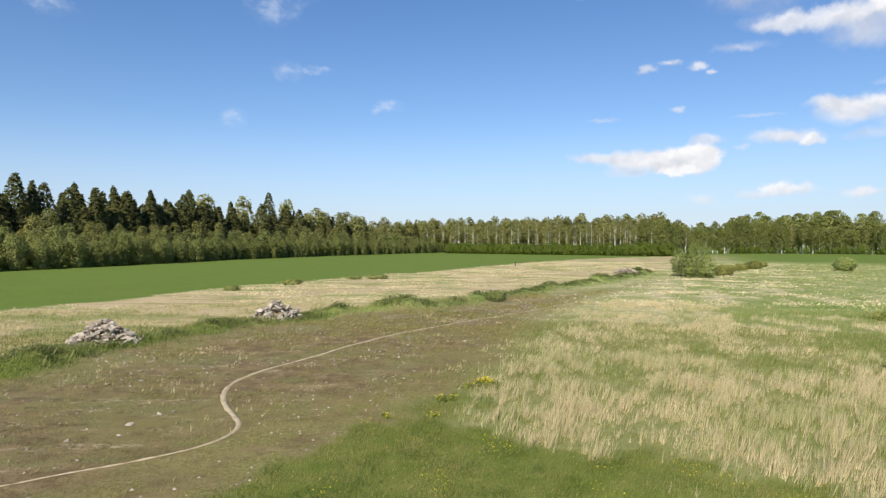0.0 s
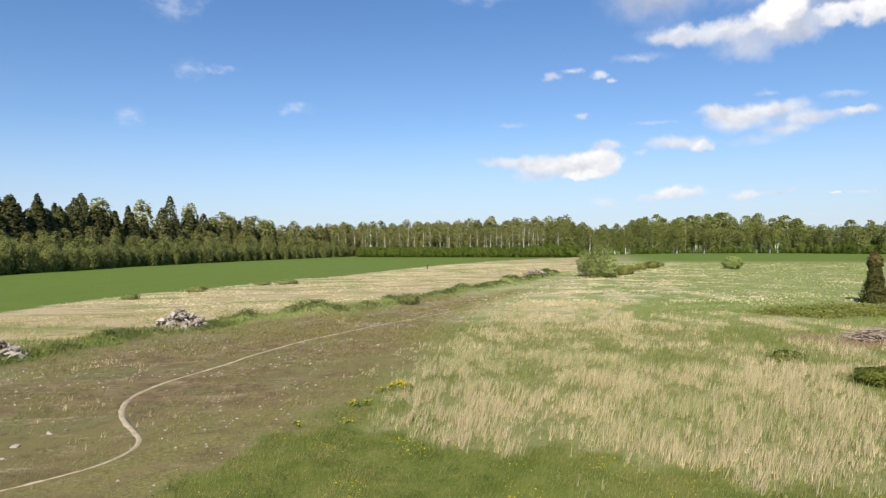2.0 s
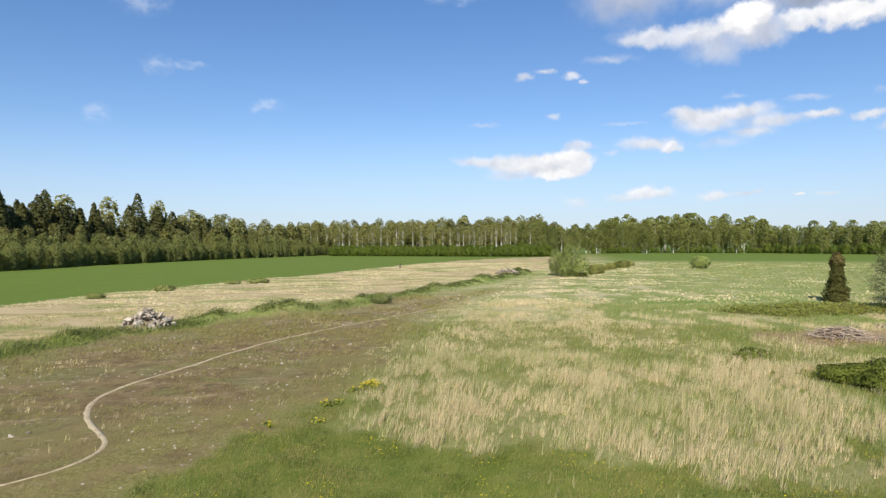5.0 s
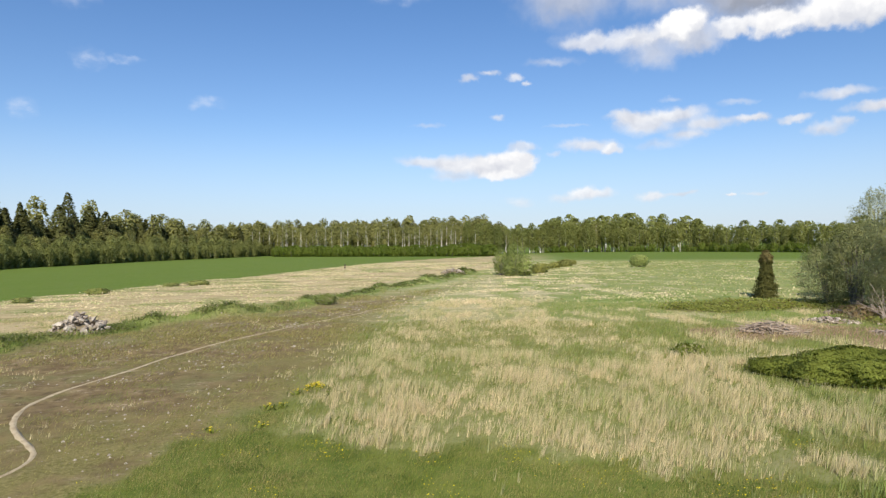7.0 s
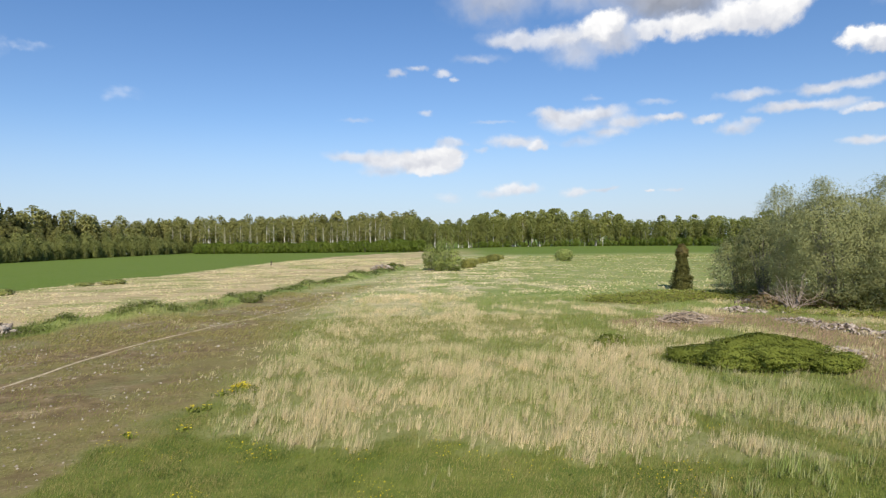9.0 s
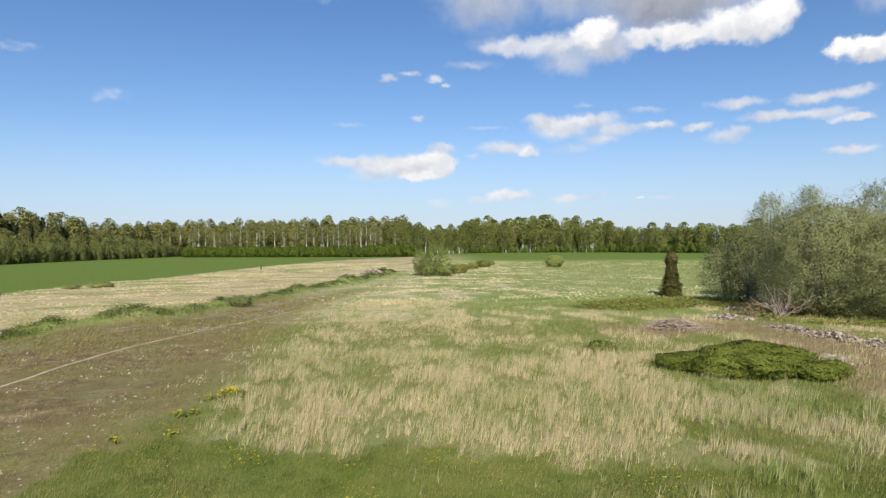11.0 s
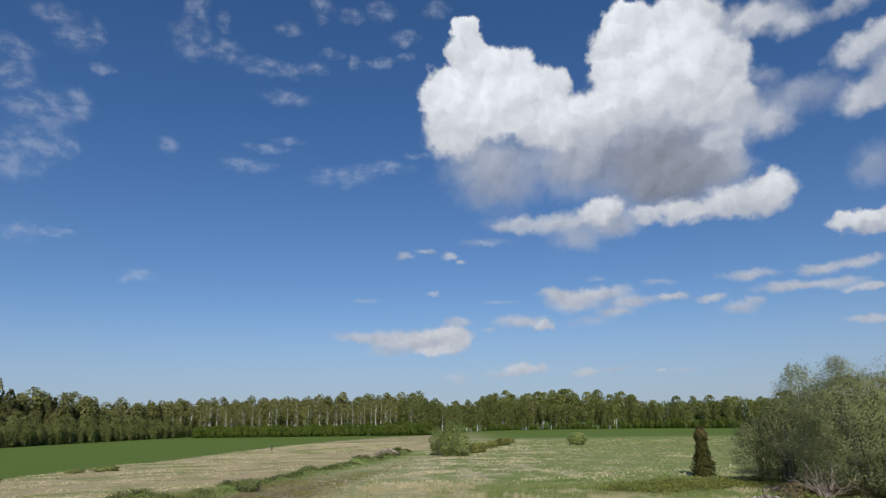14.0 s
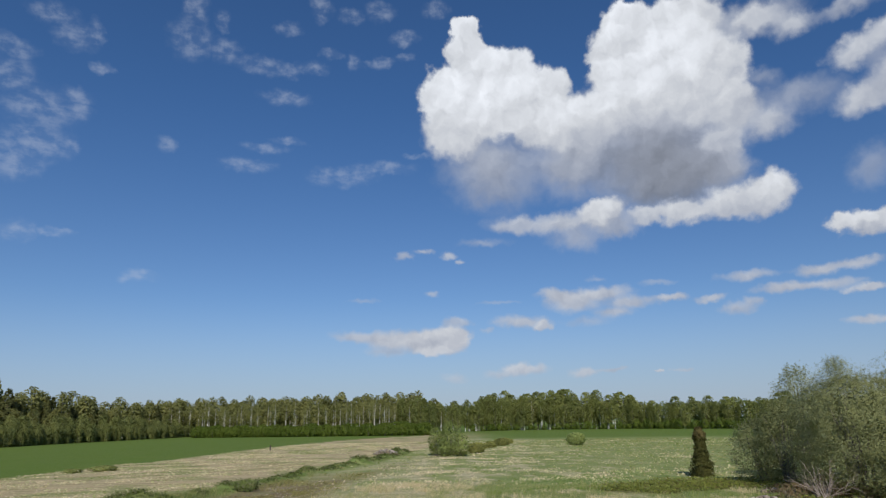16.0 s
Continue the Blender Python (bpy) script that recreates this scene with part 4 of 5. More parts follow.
    row([(86, 284), (104, 292)], 2.6, 0.0, away, greens, 0.9, 1.06, 2.0)
    row([(98, 292), (118, 318), (138, 318)], 2.5, 2.0, away, greens + birches[:1], 0.78, 0.92, 2.2, squash=0.92)
    row([(98, 300), (118, 328), (140, 328)], 2.5, 6.0, away, deep, 0.82, 0.95, 2.2, squash=0.95)
    row(RIGHT_WOOD[4:7], 3.2, -3.0, away, shrubs, 0.6, 0.95, 1.0)
    row(near, 2.9, 6.0, away, greens + birches[:2], 1.0, 1.2, 2.4, 0.04, squash=0.88)
    row(near, 3.2, 14.0, away, deep, 1.14, 1.3, 2.5, squash=0.88)
    row(near[:3], 3.4, 23.0, away, deep, 1.2, 1.36, 2.5, squash=0.92)
    row(RIGHT_WOOD[4:7], 3.2, 0.0, away, greens, 0.84, 1.0, 2.0, squash=0.82)
    row(RIGHT_WOOD[4:7], 4.0, 8.0, away, deep, 0.9, 1.08, 2.0, squash=0.82)


make_woods()


def make_far_wood():
    """The distant forest seen through the gaps, too far off to count its trees."""
    n = 32000
    a = np.radians(rng.uniform(-55, 75, n))
    r = rng.uniform(520, 640, n)
    top = 14 + 5 * vnoise(np.degrees(a) * 3, a * 0, 1.2, 71, 3)
    pts = np.stack([r * np.sin(a), r * np.cos(a), rng.uniform(0.02, 1, n) ** 0.7 * top], 1)
    me = leaves("distant_forest", pts, rng.uniform(0.9, 1.8, n), WOOD_LEAF)
    tagged(new("distant_forest", me), "distant green forest along the horizon", "forest", kind="stuff")


make_far_wood()


# ---- willows, scrub and single trees of the meadow ----
def polar(az, dist):
    return dist * math.sin(radians(az)), dist * math.cos(radians(az))


def make_willows():
    airy, full, green = "tall airy silver-grey willow with loose upright shoots", "large dense grey-green willow with foliage down to the ground", "tall green broadleaf tree behind the willows"
    stands = ((45.6, 63, 5.0, 2.6, 9000, 0.1, WILLOW_LEAF, airy), (47.3, 61, 6.4, 2.4, 10000, 0.12, WILLOW_LEAF, airy), (48.5, 67, 9.5, 2.0, 9000, 0.3, WILLOW_LEAF, airy), (51.4, 68, 9.9, 2.6, 12000, 0.3, WILLOW_LEAF, airy),
              (52.6, 55.5, 7.9, 5.2, 52000, 0.06, WILLOW_LEAF, full), (55.6, 66, 10.0, 2.4, 11000, 0.3, WILLOW_LEAF, airy), (57.6, 54, 7.3, 4.6, 44000, 0.05, WILLOW_LEAF, full), (59.5, 64, 10.3, 4.0, 26000, 0.2, WOOD_LEAF, green), (62.5, 56, 8.0, 4.6, 34000, 0.06, WILLOW_LEAF, full))
    for az, d, h, w, n, low, leaf_mat, words in stands:
        x, y = polar(az, d)
        thing = bush("willow_tree", h, w, int(40 * w), int(n * 1.15), 0.076, leaf_mat, GREY_BARK, words, "willows beside the stones", stems=11, category="tree", low=low, rough=0.5 if words == full else 0.75, sprigs=int(60 * w), split=True, loose=0.36)
        thing.matrix_basis = spot(x, y, rng.uniform(0, 360))
    for az, d, h, w, n in ((20.0, 113, 4.4, 1.3, 2400), (21.15, 112, 5.2, 1.6, 3300), (22.05, 108, 3.4, 1.3, 2300), (20.7, 108, 2.7, 1.0, 1300)):
        thing = bush("willow_bush", h, w, 30, n, 0.15, SALLOW_LEAF, GREY_BARK, "rounded light green willow bush at the end of the ditch", "willow bushes by the ditch", rough=0.6, sprigs=14, split=True)
        x, y = polar(az, d)
        thing.matrix_basis = spot(x, y, rng.uniform(0, 360))
    low = [bush("low_shrub", 1.9, 1.9, 20, 1600, 0.2, DITCH_LEAF, GREY_BARK, "low brownish green shrub along the ditch", "low shrubs by the ditch") for _ in range(2)]
    for i in range(15):
        k = i / 14
        place(low[i % 2], spot(46 + 27 * k + rng.uniform(-1, 1), 109 + 40 * k + rng.uniform(-1.5, 1.5), rng.uniform(0, 360), rng.uniform(0.6, 0.9)))
    thing = bush("round_bush", 2.6, 1.9, 26, 3800, 0.16, SALLOW_LEAF, GREY_BARK, "single round light green bush in the open meadow")
    thing.matrix_basis = spot(76.5, 124)
    for x, y, h, w, n in ((20.0, 22.6, 0.55, 0.9, 5000), (20.7, 22.0, 0.7, 1.0, 7000), (20.6, 20.7, 0.8, 1.1, 8000), (21.6, 21.3, 1.05, 1.2, 10000), (21.8, 19.7, 0.95, 1.2, 10000), (23.0, 21.3, 1.05, 1.3, 11000), (22.8, 19.3, 0.85, 1.1, 8000), (23.8, 21.7, 0.9, 1.2, 9000), (23.6, 20.1, 0.95, 1.2, 9000), (23.4, 18.3, 0.6, 0.9, 5000), (24.4, 18.6, 0.55, 0.8, 4000)):
        thing = bush("scrub_bush", h, w, 60, int(n * 1.3), 0.05, SCRUB_LEAF, GREY_BARK, "low spreading bright green shrub in the dry meadow", "low shrubs in the meadow", stems=12, low=0.1, rough=0.6, sprigs=150, loose=0.5)
        thing.matrix_basis = spot(x, y, rng.uniform(0, 360))
    for x, y, h, w in ((41.3, 35.4, 1.5, 1.7), (38.4, 35.6, 1.0, 1.3), (42.6, 33.2, 1.0, 1.5), (45.5, 32.2, 0.9, 1.5)):
        thing = bush("rusty_shrub", h, w, 18, 900, 0.1, RUST_LEAF, TWIG, "low twiggy rust-brown shrub under the willows", "rusty shrubs under the willows", stems=34)
        thing.matrix_basis = spot(x, y, rng.uniform(0, 360))


def make_young_spruce():
    """A young spruce, broad at the foot, drawn in below its withered spreading top."""
    thing = new("young_spruce")
    bm, _, _ = trunk_mesh(4.5, 0.09, 0, lean=0.01)
    part("trunk", bm, DARK_BARK, thing)

    def boughs(n, low, high):
        q = rng.uniform(low, high, n)
        a = rng.uniform(0, 6.2832, n)
        lump = 0.45 + 1.05 * vnoise(a * 2.0 + 30, q * 18, 0.8, 88, 3)
        reach = np.interp(q, [0, 0.3, 0.6, 0.72, 0.8, 0.9, 1.0], [1.22, 0.94, 0.58, 0.48, 0.6, 0.54, 0.22]) * lump * rng.uniform(0.2, 1.0, n) ** 0.4
        return np.stack([np.cos(a) * reach, np.sin(a) * reach, 0.05 + 4.5 * q - 0.22 * reach + rng.normal(0, 0.04, n)], 1)
    pts = boughs(9000, 0.0, 0.82)
    part("crown", leaves("crown", pts, rng.uniform(0.06, 0.13, len(pts)), YOUNG_SPRUCE, np.stack([pts[:, 0] * 0, pts[:, 1] * 0, pts[:, 2]], 1), lift=0.2), YOUNG_SPRUCE, thing)
    pts = boughs(1700, 0.76, 1.0)
    part("top", leaves("top", pts, rng.uniform(0.06, 0.12, len(pts)), WITHERED), WITHERED, thing, "withered brown top of the spruce")
    thing.matrix_basis = spot(46.0, 52.4)
    tagged(thing, "young dark green spruce with a rusty brown top", "tree")


def make_dead_shrub():
    thing = new("dead_shrub")
    for i in range(16):
        bm = bmesh.new()
        a, lean, size = -0.4 + 3.95 * ((i * 7) % 16) / 15 + rng.uniform(-0.15, 0.15), rng.uniform(0.3, 1.1), rng.uniform(1.3, 2.3)
        d = Vector((math.cos(a) * math.sin(lean), math.sin(a) * math.sin(lean) * 0.8 - 0.15, math.cos(lean)))
        side = d.orthogonal().normalized()
        pts = [d * size * k + side * 0.12 * math.sin(5 * k + i) + Vector((0, 0, -0.1 if k == 0 else 0)) for k in (0, 0.25, 0.5, 0.75, 1)]
        tube(bm, pts, [0.028, 0.023, 0.018, 0.012, 0.005], 6)
        branch = part("branch", bm, DEAD_WOOD, thing)
        for j in range(5):
            bm = bmesh.new()
            base = pts[1 + j % 3].lerp(pts[2 + j % 3], rng.uniform(0, 1))
            way = (d + Vector(rng.normal(size=3)) * 0.55).normalized()
            tip = base + way * size * rng.uniform(0.25, 0.45)
            tube(bm, [base, base.lerp(tip, 0.5) + side * 0.04, tip], [0.014, 0.01, 0.004], 4)
            part("twig", bm, DEAD_WOOD, branch)
    tagged(thing, "bleached dead shrub with bare spreading branches", "shrub")
    thing.matrix_basis = pose(39.2, 33.6, float(ground_z(39.2, 33.6)), 0, 0, -48) @ Matrix.Diagonal((1.12, 1.12, 1.2, 1))


def make_weed_clumps():
    kinds = [bush("weed_clump", 0.7, 1.0, 14, 1200, 0.11, WOOD_LEAF, TWIG, "low dark green weed clump at the field edge", "weed clumps at the field edge", stems=6) for _ in range(2)]
    for i, (x, y, s) in enumerate(((-24.2, 74.5, 1.0), (-19.5, 84.0, 1.3), (-13.4, 97.5, 1.2), (-10.0, 99.0, 1.3), (-36.5, 50.5, 1.0))):
        place(kinds[i % 2], spot(x, y, 70 * i, s, 0.0, 0.75))
    thing = bush("tall_weed", 0.5, 0.85, 10, 600, 0.08, SCRUB_LEAF, TWIG, "low green weed clump with a tall stalk in the meadow", stems=5, sprigs=3)
    thing.matrix_basis = spot(19.6, 27.4)
    thing = bush("green_shrub", 0.8, 1.1, 16, 1400, 0.1, BANK_LEAF, TWIG, "small dark green shrub on the weedy bank", stems=8)
    thing.matrix_basis = spot(4.9, 60.6)


make_weed_clumps()
make_willows()
make_young_spruce()
make_dead_shrub()


# ---- stones ----
def stone_meshes(mat, count=7):
    made = []
    for _ in range(count):
        bm = bmesh.new()
        for _ in range(13):
            d = Vector(rng.normal(size=3)).normalized() * rng.uniform(0.75, 1.0)
            bm.verts.new((d.x * 0.5, d.y * 0.38, d.z * 0.3))
        hull = bmesh.ops.convex_hull(bm, input=bm.verts)
        loose = [v for v in bm.verts if not v.link_faces]
        bmesh.ops.delete(bm, geom=loose, context="VERTS")
        me = bpy.data.meshes.new("stone")
        bm.to_mesh(me)
        bm.free()
        me.materials.append(mat)
        made.append(me)
    return made


def heap_mesh(w, d, h, mat):
    bm = bmesh.new()
    bmesh.ops.create_grid(bm, x_segments=22, y_segments=22, size=1.0)
    for v in bm.verts:
        r = math.hypot(v.co.x, v.co.y)
        lump = float(vnoise(v.co.x * 3, v.co.y * 3, 1.0, 91, 3))
        v.co = Vector((v.co.x * w, v.co.y * d, h * max(0.0, 1 - r) ** 0.9 * (0.6 + 0.6 * lump) - 0.06 - 0.1 * max(0, r - 0.9)))
    me = bpy.data.meshes.new("mound")
    bm.to_mesh(me)
    bm.free()
    me.materials.append(mat)
    return me


SOIL, soil_nodes, soil_bsdf = material("heap_soil", 0.95)
soil_grain = soil_nodes.noise(soil_nodes.add("ShaderNodeTexCoord").outputs["Object"], 5.0, 6.0, 0.7)
soil_nodes.link(soil_nodes.mix(soil_nodes.step(soil_grain, 0.35, 0.65), (0.14, 0.11, 0.07), (0.27, 0.22, 0.14)), soil_bsdf.inputs["Base Color"])
bump(soil_nodes, soil_bsdf, soil_grain, 0.7, 0.05)


def stone_pile(name, x, y, turn, w, d, h, count, lo, hi, kinds, label, category="stones", group=""):
    thing = new(name)
    part("mound", heap_mesh(w * 0.9, d * 0.9, h * 0.7, SOIL), SOIL, thing, "earth core of the heap")
    for _ in range(count):
        a, r = rng.uniform(0, 6.28), rng.uniform(0, 1) ** 0.6
        px, py = math.cos(a) * r * w * 0.95, math.sin(a) * r * d * 0.95
        top = h * max(0.0, 1 - r) ** 0.85 * rng.uniform(0.7, 1.02)
        s = rng.uniform(lo, hi) * (1.25 - 0.5 * r) if rng.uniform() < 0.85 else hi * 1.35
        ob = new("stone", kinds[rng.integers(0, len(kinds))])
        ob.parent = thing
        ob.matrix_basis = pose(px, py, top + s * 0.05, *rng.uniform(-35, 35, 2), rng.uniform(0, 360)) @ Matrix.Diagonal((s, s * rng.uniform(0.75, 1.1), s * rng.uniform(0.7, 1.2), 1))
    thing.matrix_basis = pose(x, y, float(ground_z(x, y)), 0, 0, turn)
    return tagged(thing, label, category, group)


def make_stones():
    grey, brown = stone_meshes(CONCRETE), stone_meshes(FIELDSTONE)
    stone_pile("rubble_pile", -17.9, 34.4, 15, 2.0, 1.5, 1.2, 280, 0.12, 0.46, grey, "heap of pale broken concrete and stones in the grass", group="rubble heaps")
    stone_pile("rubble_pile", -11.8, 46.2, 25, 2.1, 1.2, 1.25, 150, 0.2, 0.62, grey, "heap of pale broken concrete and stones in the grass", group="rubble heaps")
    stone_pile("rubble_pile", 30.8, 109.0, 5, 2.3, 1.5, 0.85, 50, 0.4, 0.8, grey, "low heap of grey stones far along the ditch", group="rubble heaps")
    stone_pile("stone_pile", 35.8, 35.0, -40, 2.0, 0.9, 0.45, 130, 0.1, 0.34, brown, "low heap of cleared field stones", group="field stone heaps")
    stone_pile("stone_pile", 40.3, 39.2, -40, 0.9, 0.7, 0.3, 22, 0.2, 0.5, brown, "small heap of cleared field stones among heath", group="field stone heaps")
    for x, y, w in ((34.2, 28.6, 2.2), (33.8, 25.6, 2.3), (33.6, 22.6, 2.3), (33.2, 19.4, 2.3)):
        stone_pile("stone_pile", x, y, 84, w, 1.2, 0.34, 130, 0.08, 0.32, brown, "long bank of cleared field stones", group="field stone heaps")
    stone_pile("stone_pile", 27.4, 20.6, 70, 1.7, 0.8, 0.2, 70, 0.08, 0.26, brown, "thin scatter of cleared field stones among brown stalks", group="field stone heaps")
    singles = [(-9.6, 19.9, 0.34), (-10.6, 18.3, 0.25), (-9.2, 21.2, 0.4), (-8.9, 21.5, 0.3), (-9.4, 18.8, 0.22), (-13.6, 24.6, 0.3), (-12.0, 25.8, 0.3), (-2.1, 31.0, 0.3), (1.2, 36.5, 0.35), (2.1, 37.4, 0.3), (-0.4, 35.6, 0.28), (37.6, 33.0, 0.5), (-5.6, 41.5, 0.3), (-6.4, 42.4, 0.35), (-1.9, 35.2, 0.25), (-7.7, 38.1, 0.28)]
    for i, (x, y, s) in enumerate(singles):
        ob = new("stone", grey[i % len(grey)])
        ob.matrix_basis = pose(x, y, float(ground_z(x, y)) + 0.03 * s, 8, -6, 40 * i) @ Matrix.Diagonal((s, s, s * 0.8, 1))
        tagged(ob, "pale loose stone lying on bare soil", "stone", "loose stones on the soil")
    n = 13000
    x, y = rng.uniform(-22, 14, n), rng.uniform(13, 66, n)
    keep = zones(x, y)[1] * smooth(vnoise(x, y, 2.5, 95, 4), 0.42, 0.65) > rng.uniform(0.05, 0.9, n)
    x, y = x[keep], y[keep]
    s = (0.018 + 0.08 * rng.uniform(0, 1, len(x)) ** 4) * (0.6 + np.hypot(x, y) / 45)
    box = np.array([(-1, -0.7, -0.5), (0.9, -0.8, -0.5), (1, 0.7, -0.5), (-0.8, 0.8, -0.5), (0.1, 0.0, 0.7)])
    turn = rng.uniform(0, 6.28, len(x))
    c, q = np.cos(turn)[:, None], np.sin(turn)[:, None]
    bx, by, bz = box[:, 0][None] * c - box[:, 1][None] * q, box[:, 0][None] * q + box[:, 1][None] * c, np.repeat(box[:, 2][None], len(x), 0)
    v = np.stack([x[:, None] + bx * s[:, None] * 0.6, y[:, None] + by * s[:, None] * 0.6, ground_z(x, y)[:, None] + bz * s[:, None] * 0.5 + 0.015], 2).reshape(-1, 3)
    f = np.concatenate([np.array([(0, 1, 4), (1, 2, 4), (2, 3, 4), (3, 0, 4)]) + 5 * i for i in range(len(x))])
    tagged(new("pebbles", bulk_mesh("pebbles", v, f, CONCRETE)), "scattered pale pebbles on the bare soil", "pebbles", kind="stuff")


def make_brushwood():
    thing = new("brushwood_heap")
    bm = bmesh.new()
    for i in range(230):
        a, r = rng.uniform(0, 6.28), math.sqrt(rng.uniform(0, 1))
        x, y = math.cos(a) * r * 1.9, math.sin(a) * r * 1.1
        z = 0.62 * (1 - r * r) * rng.uniform(0.3, 1.05) + 0.05
        t, size = rng.uniform(0, 6.28), rng.uniform(0.5, 1.3)
        d = Vector((math.cos(t), math.sin(t) * 0.7, rng.uniform(-0.35, 0.45))) * size * 0.5
        p = Vector((x, y, z))
        tube(bm, [p - d, p + Vector((0, 0, 0.03)), p + d], [0.03, 0.026, 0.012], 4)
    part("brushwood", bm, TWIG, thing)
    thing.matrix_basis = pose(28.4, 32.0, float(ground_z(28.4, 32.0)), 0, 0, -45)
    tagged(thing, "low heap of cut grey-brown branches", "brushwood")


make_stones()
make_brushwood()


def make_post():
    thing = new("marker_post")
    bm = bmesh.new()
    tube(bm, [(0, 0, -0.2), (0.01, 0, 0.6), (0.03, 0.01, 1.0)], [0.16, 0.15, 0.13], 8)
    part("post", bm, DARK_BARK, thing)
    thing.matrix_basis = spot(16.7, 150.4)
    tagged(thing, "short dark wooden stump at the field edge", "post")


make_post()


# ---- grass ----
def blades(name, x, y, h, w, lean, mat, tint, bent=True, drift=(0.8, 0.0), spin=6.2832):
    """Blades of grass that taper to a point and lean with the wind."""
    n = len(x)
    z = ground_z(x, y)
    a = rng.uniform(-0.5, 0.5, n) * spin
    wx, wy = np.cos(a) * w * 0.5, np.sin(a) * w * 0.5
    b = rng.uniform(0, 6.2832, n)
    lx, ly = (np.cos(b) * 0.7 + drift[0]) * lean * h, (np.sin(b) * 0.7 + drift[1]) * lean * h
    foot = np.stack([x, y, z - 0.02], 1)
    side = np.stack([wx, wy, wx * 0], 1)
    tip = foot + np.stack([lx, ly, h], 1)
    if bent:
        mid = foot + np.stack([lx * 0.3, ly * 0.3, h * 0.55], 1)
        v = np.stack([foot - side, foot + side, mid + side * 0.8, mid - side * 0.8, tip], 1).reshape(-1, 3)
        k = np.arange(n)[:, None, None] * 5
        f = (np.array([(0, 1, 2), (0, 2, 3), (3, 2, 4)])[None] + k).reshape(-1, 3)
        t = np.repeat(tint, 5)
    else:
        v = np.stack([foot - side, foot + side, tip], 1).reshape(-1, 3)
        f = np.arange(3 * n).reshape(-1, 3)
        t = np.repeat(tint, 3)
    return bulk_mesh(name, v, f, mat, t)


def scatter(n, r0, r1, a0=-42, a1=64):
    a, r = np.radians(rng.uniform(a0, a1, n)), np.sqrt(rng.uniform(r0 ** 2, r1 ** 2, n))
    return r * np.sin(a), r * np.cos(a)


def tufted(x, y, per, spread):
    n = len(x)
    return np.repeat(x, per) + rng.normal(0, spread, n * per), np.repeat(y, per) + rng.normal(0, spread, n * per)


def off_path(x, y):
    return line_dist(x, y, FOOTPATH)[0] > 0.14 + 0.12 * vnoise(x, y, 0.5, 57, 2)


def meadow_dry(x, y):
    crop, dirt, green, heath, litter = zones(x, y)
    d2, s2, _ = line_dist(x, y, DIRT_SOUTH)
    west = line_dist(x, y, DIRT_NORTH)[1] > 0
    near = np.where(west, 1.0, 0.3 + 0.7 * smooth(-d2 * s2, -0.4, 1.6))
    strays = 0.10 * dirt * smooth(vnoise(x, y, 2.0, 25, 3), 0.5, 0.66) * ~west * smooth(np.hypot(x, y), 18, 28) * (1 + 1.6 * smooth(np.hypot(x, y), 28, 38))
    clumps = 0.5 * green * smooth(vnoise(x, y, 0.9, 26, 3), 0.5, 0.64) * smooth(x, 3, 8) * (np.hypot(x, y) < 34)
    main = np.clip(1 - crop - dirt - 1.15 * green - heath - 0.45 * litter, 0, 1) * near * np.where(west, 1.0, smooth(x + 0.25 * y + 3.0 * (vnoise(x, y, 1.2, 24, 3) - 0.5), 2.8, 7.2))
    r = np.hypot(x, y)
    flecks = 0.4 * (r > 50) * (1 - crop) * (1 - dirt) * smooth(vnoise(x * 0.5, y, 2.2, 27, 3), 0.48, 0.6) * (1 - heath)
    rim = 0.5 * dirt * (1 - smooth(d2 * s2, 0.5, 4.0)) * smooth(vnoise(x, y, 1.5, 28, 3), 0.42, 0.62) * ~west * smooth(r, 20, 26)
    return np.maximum.reduce([main, strays, clumps * (1 - crop), flecks, rim])


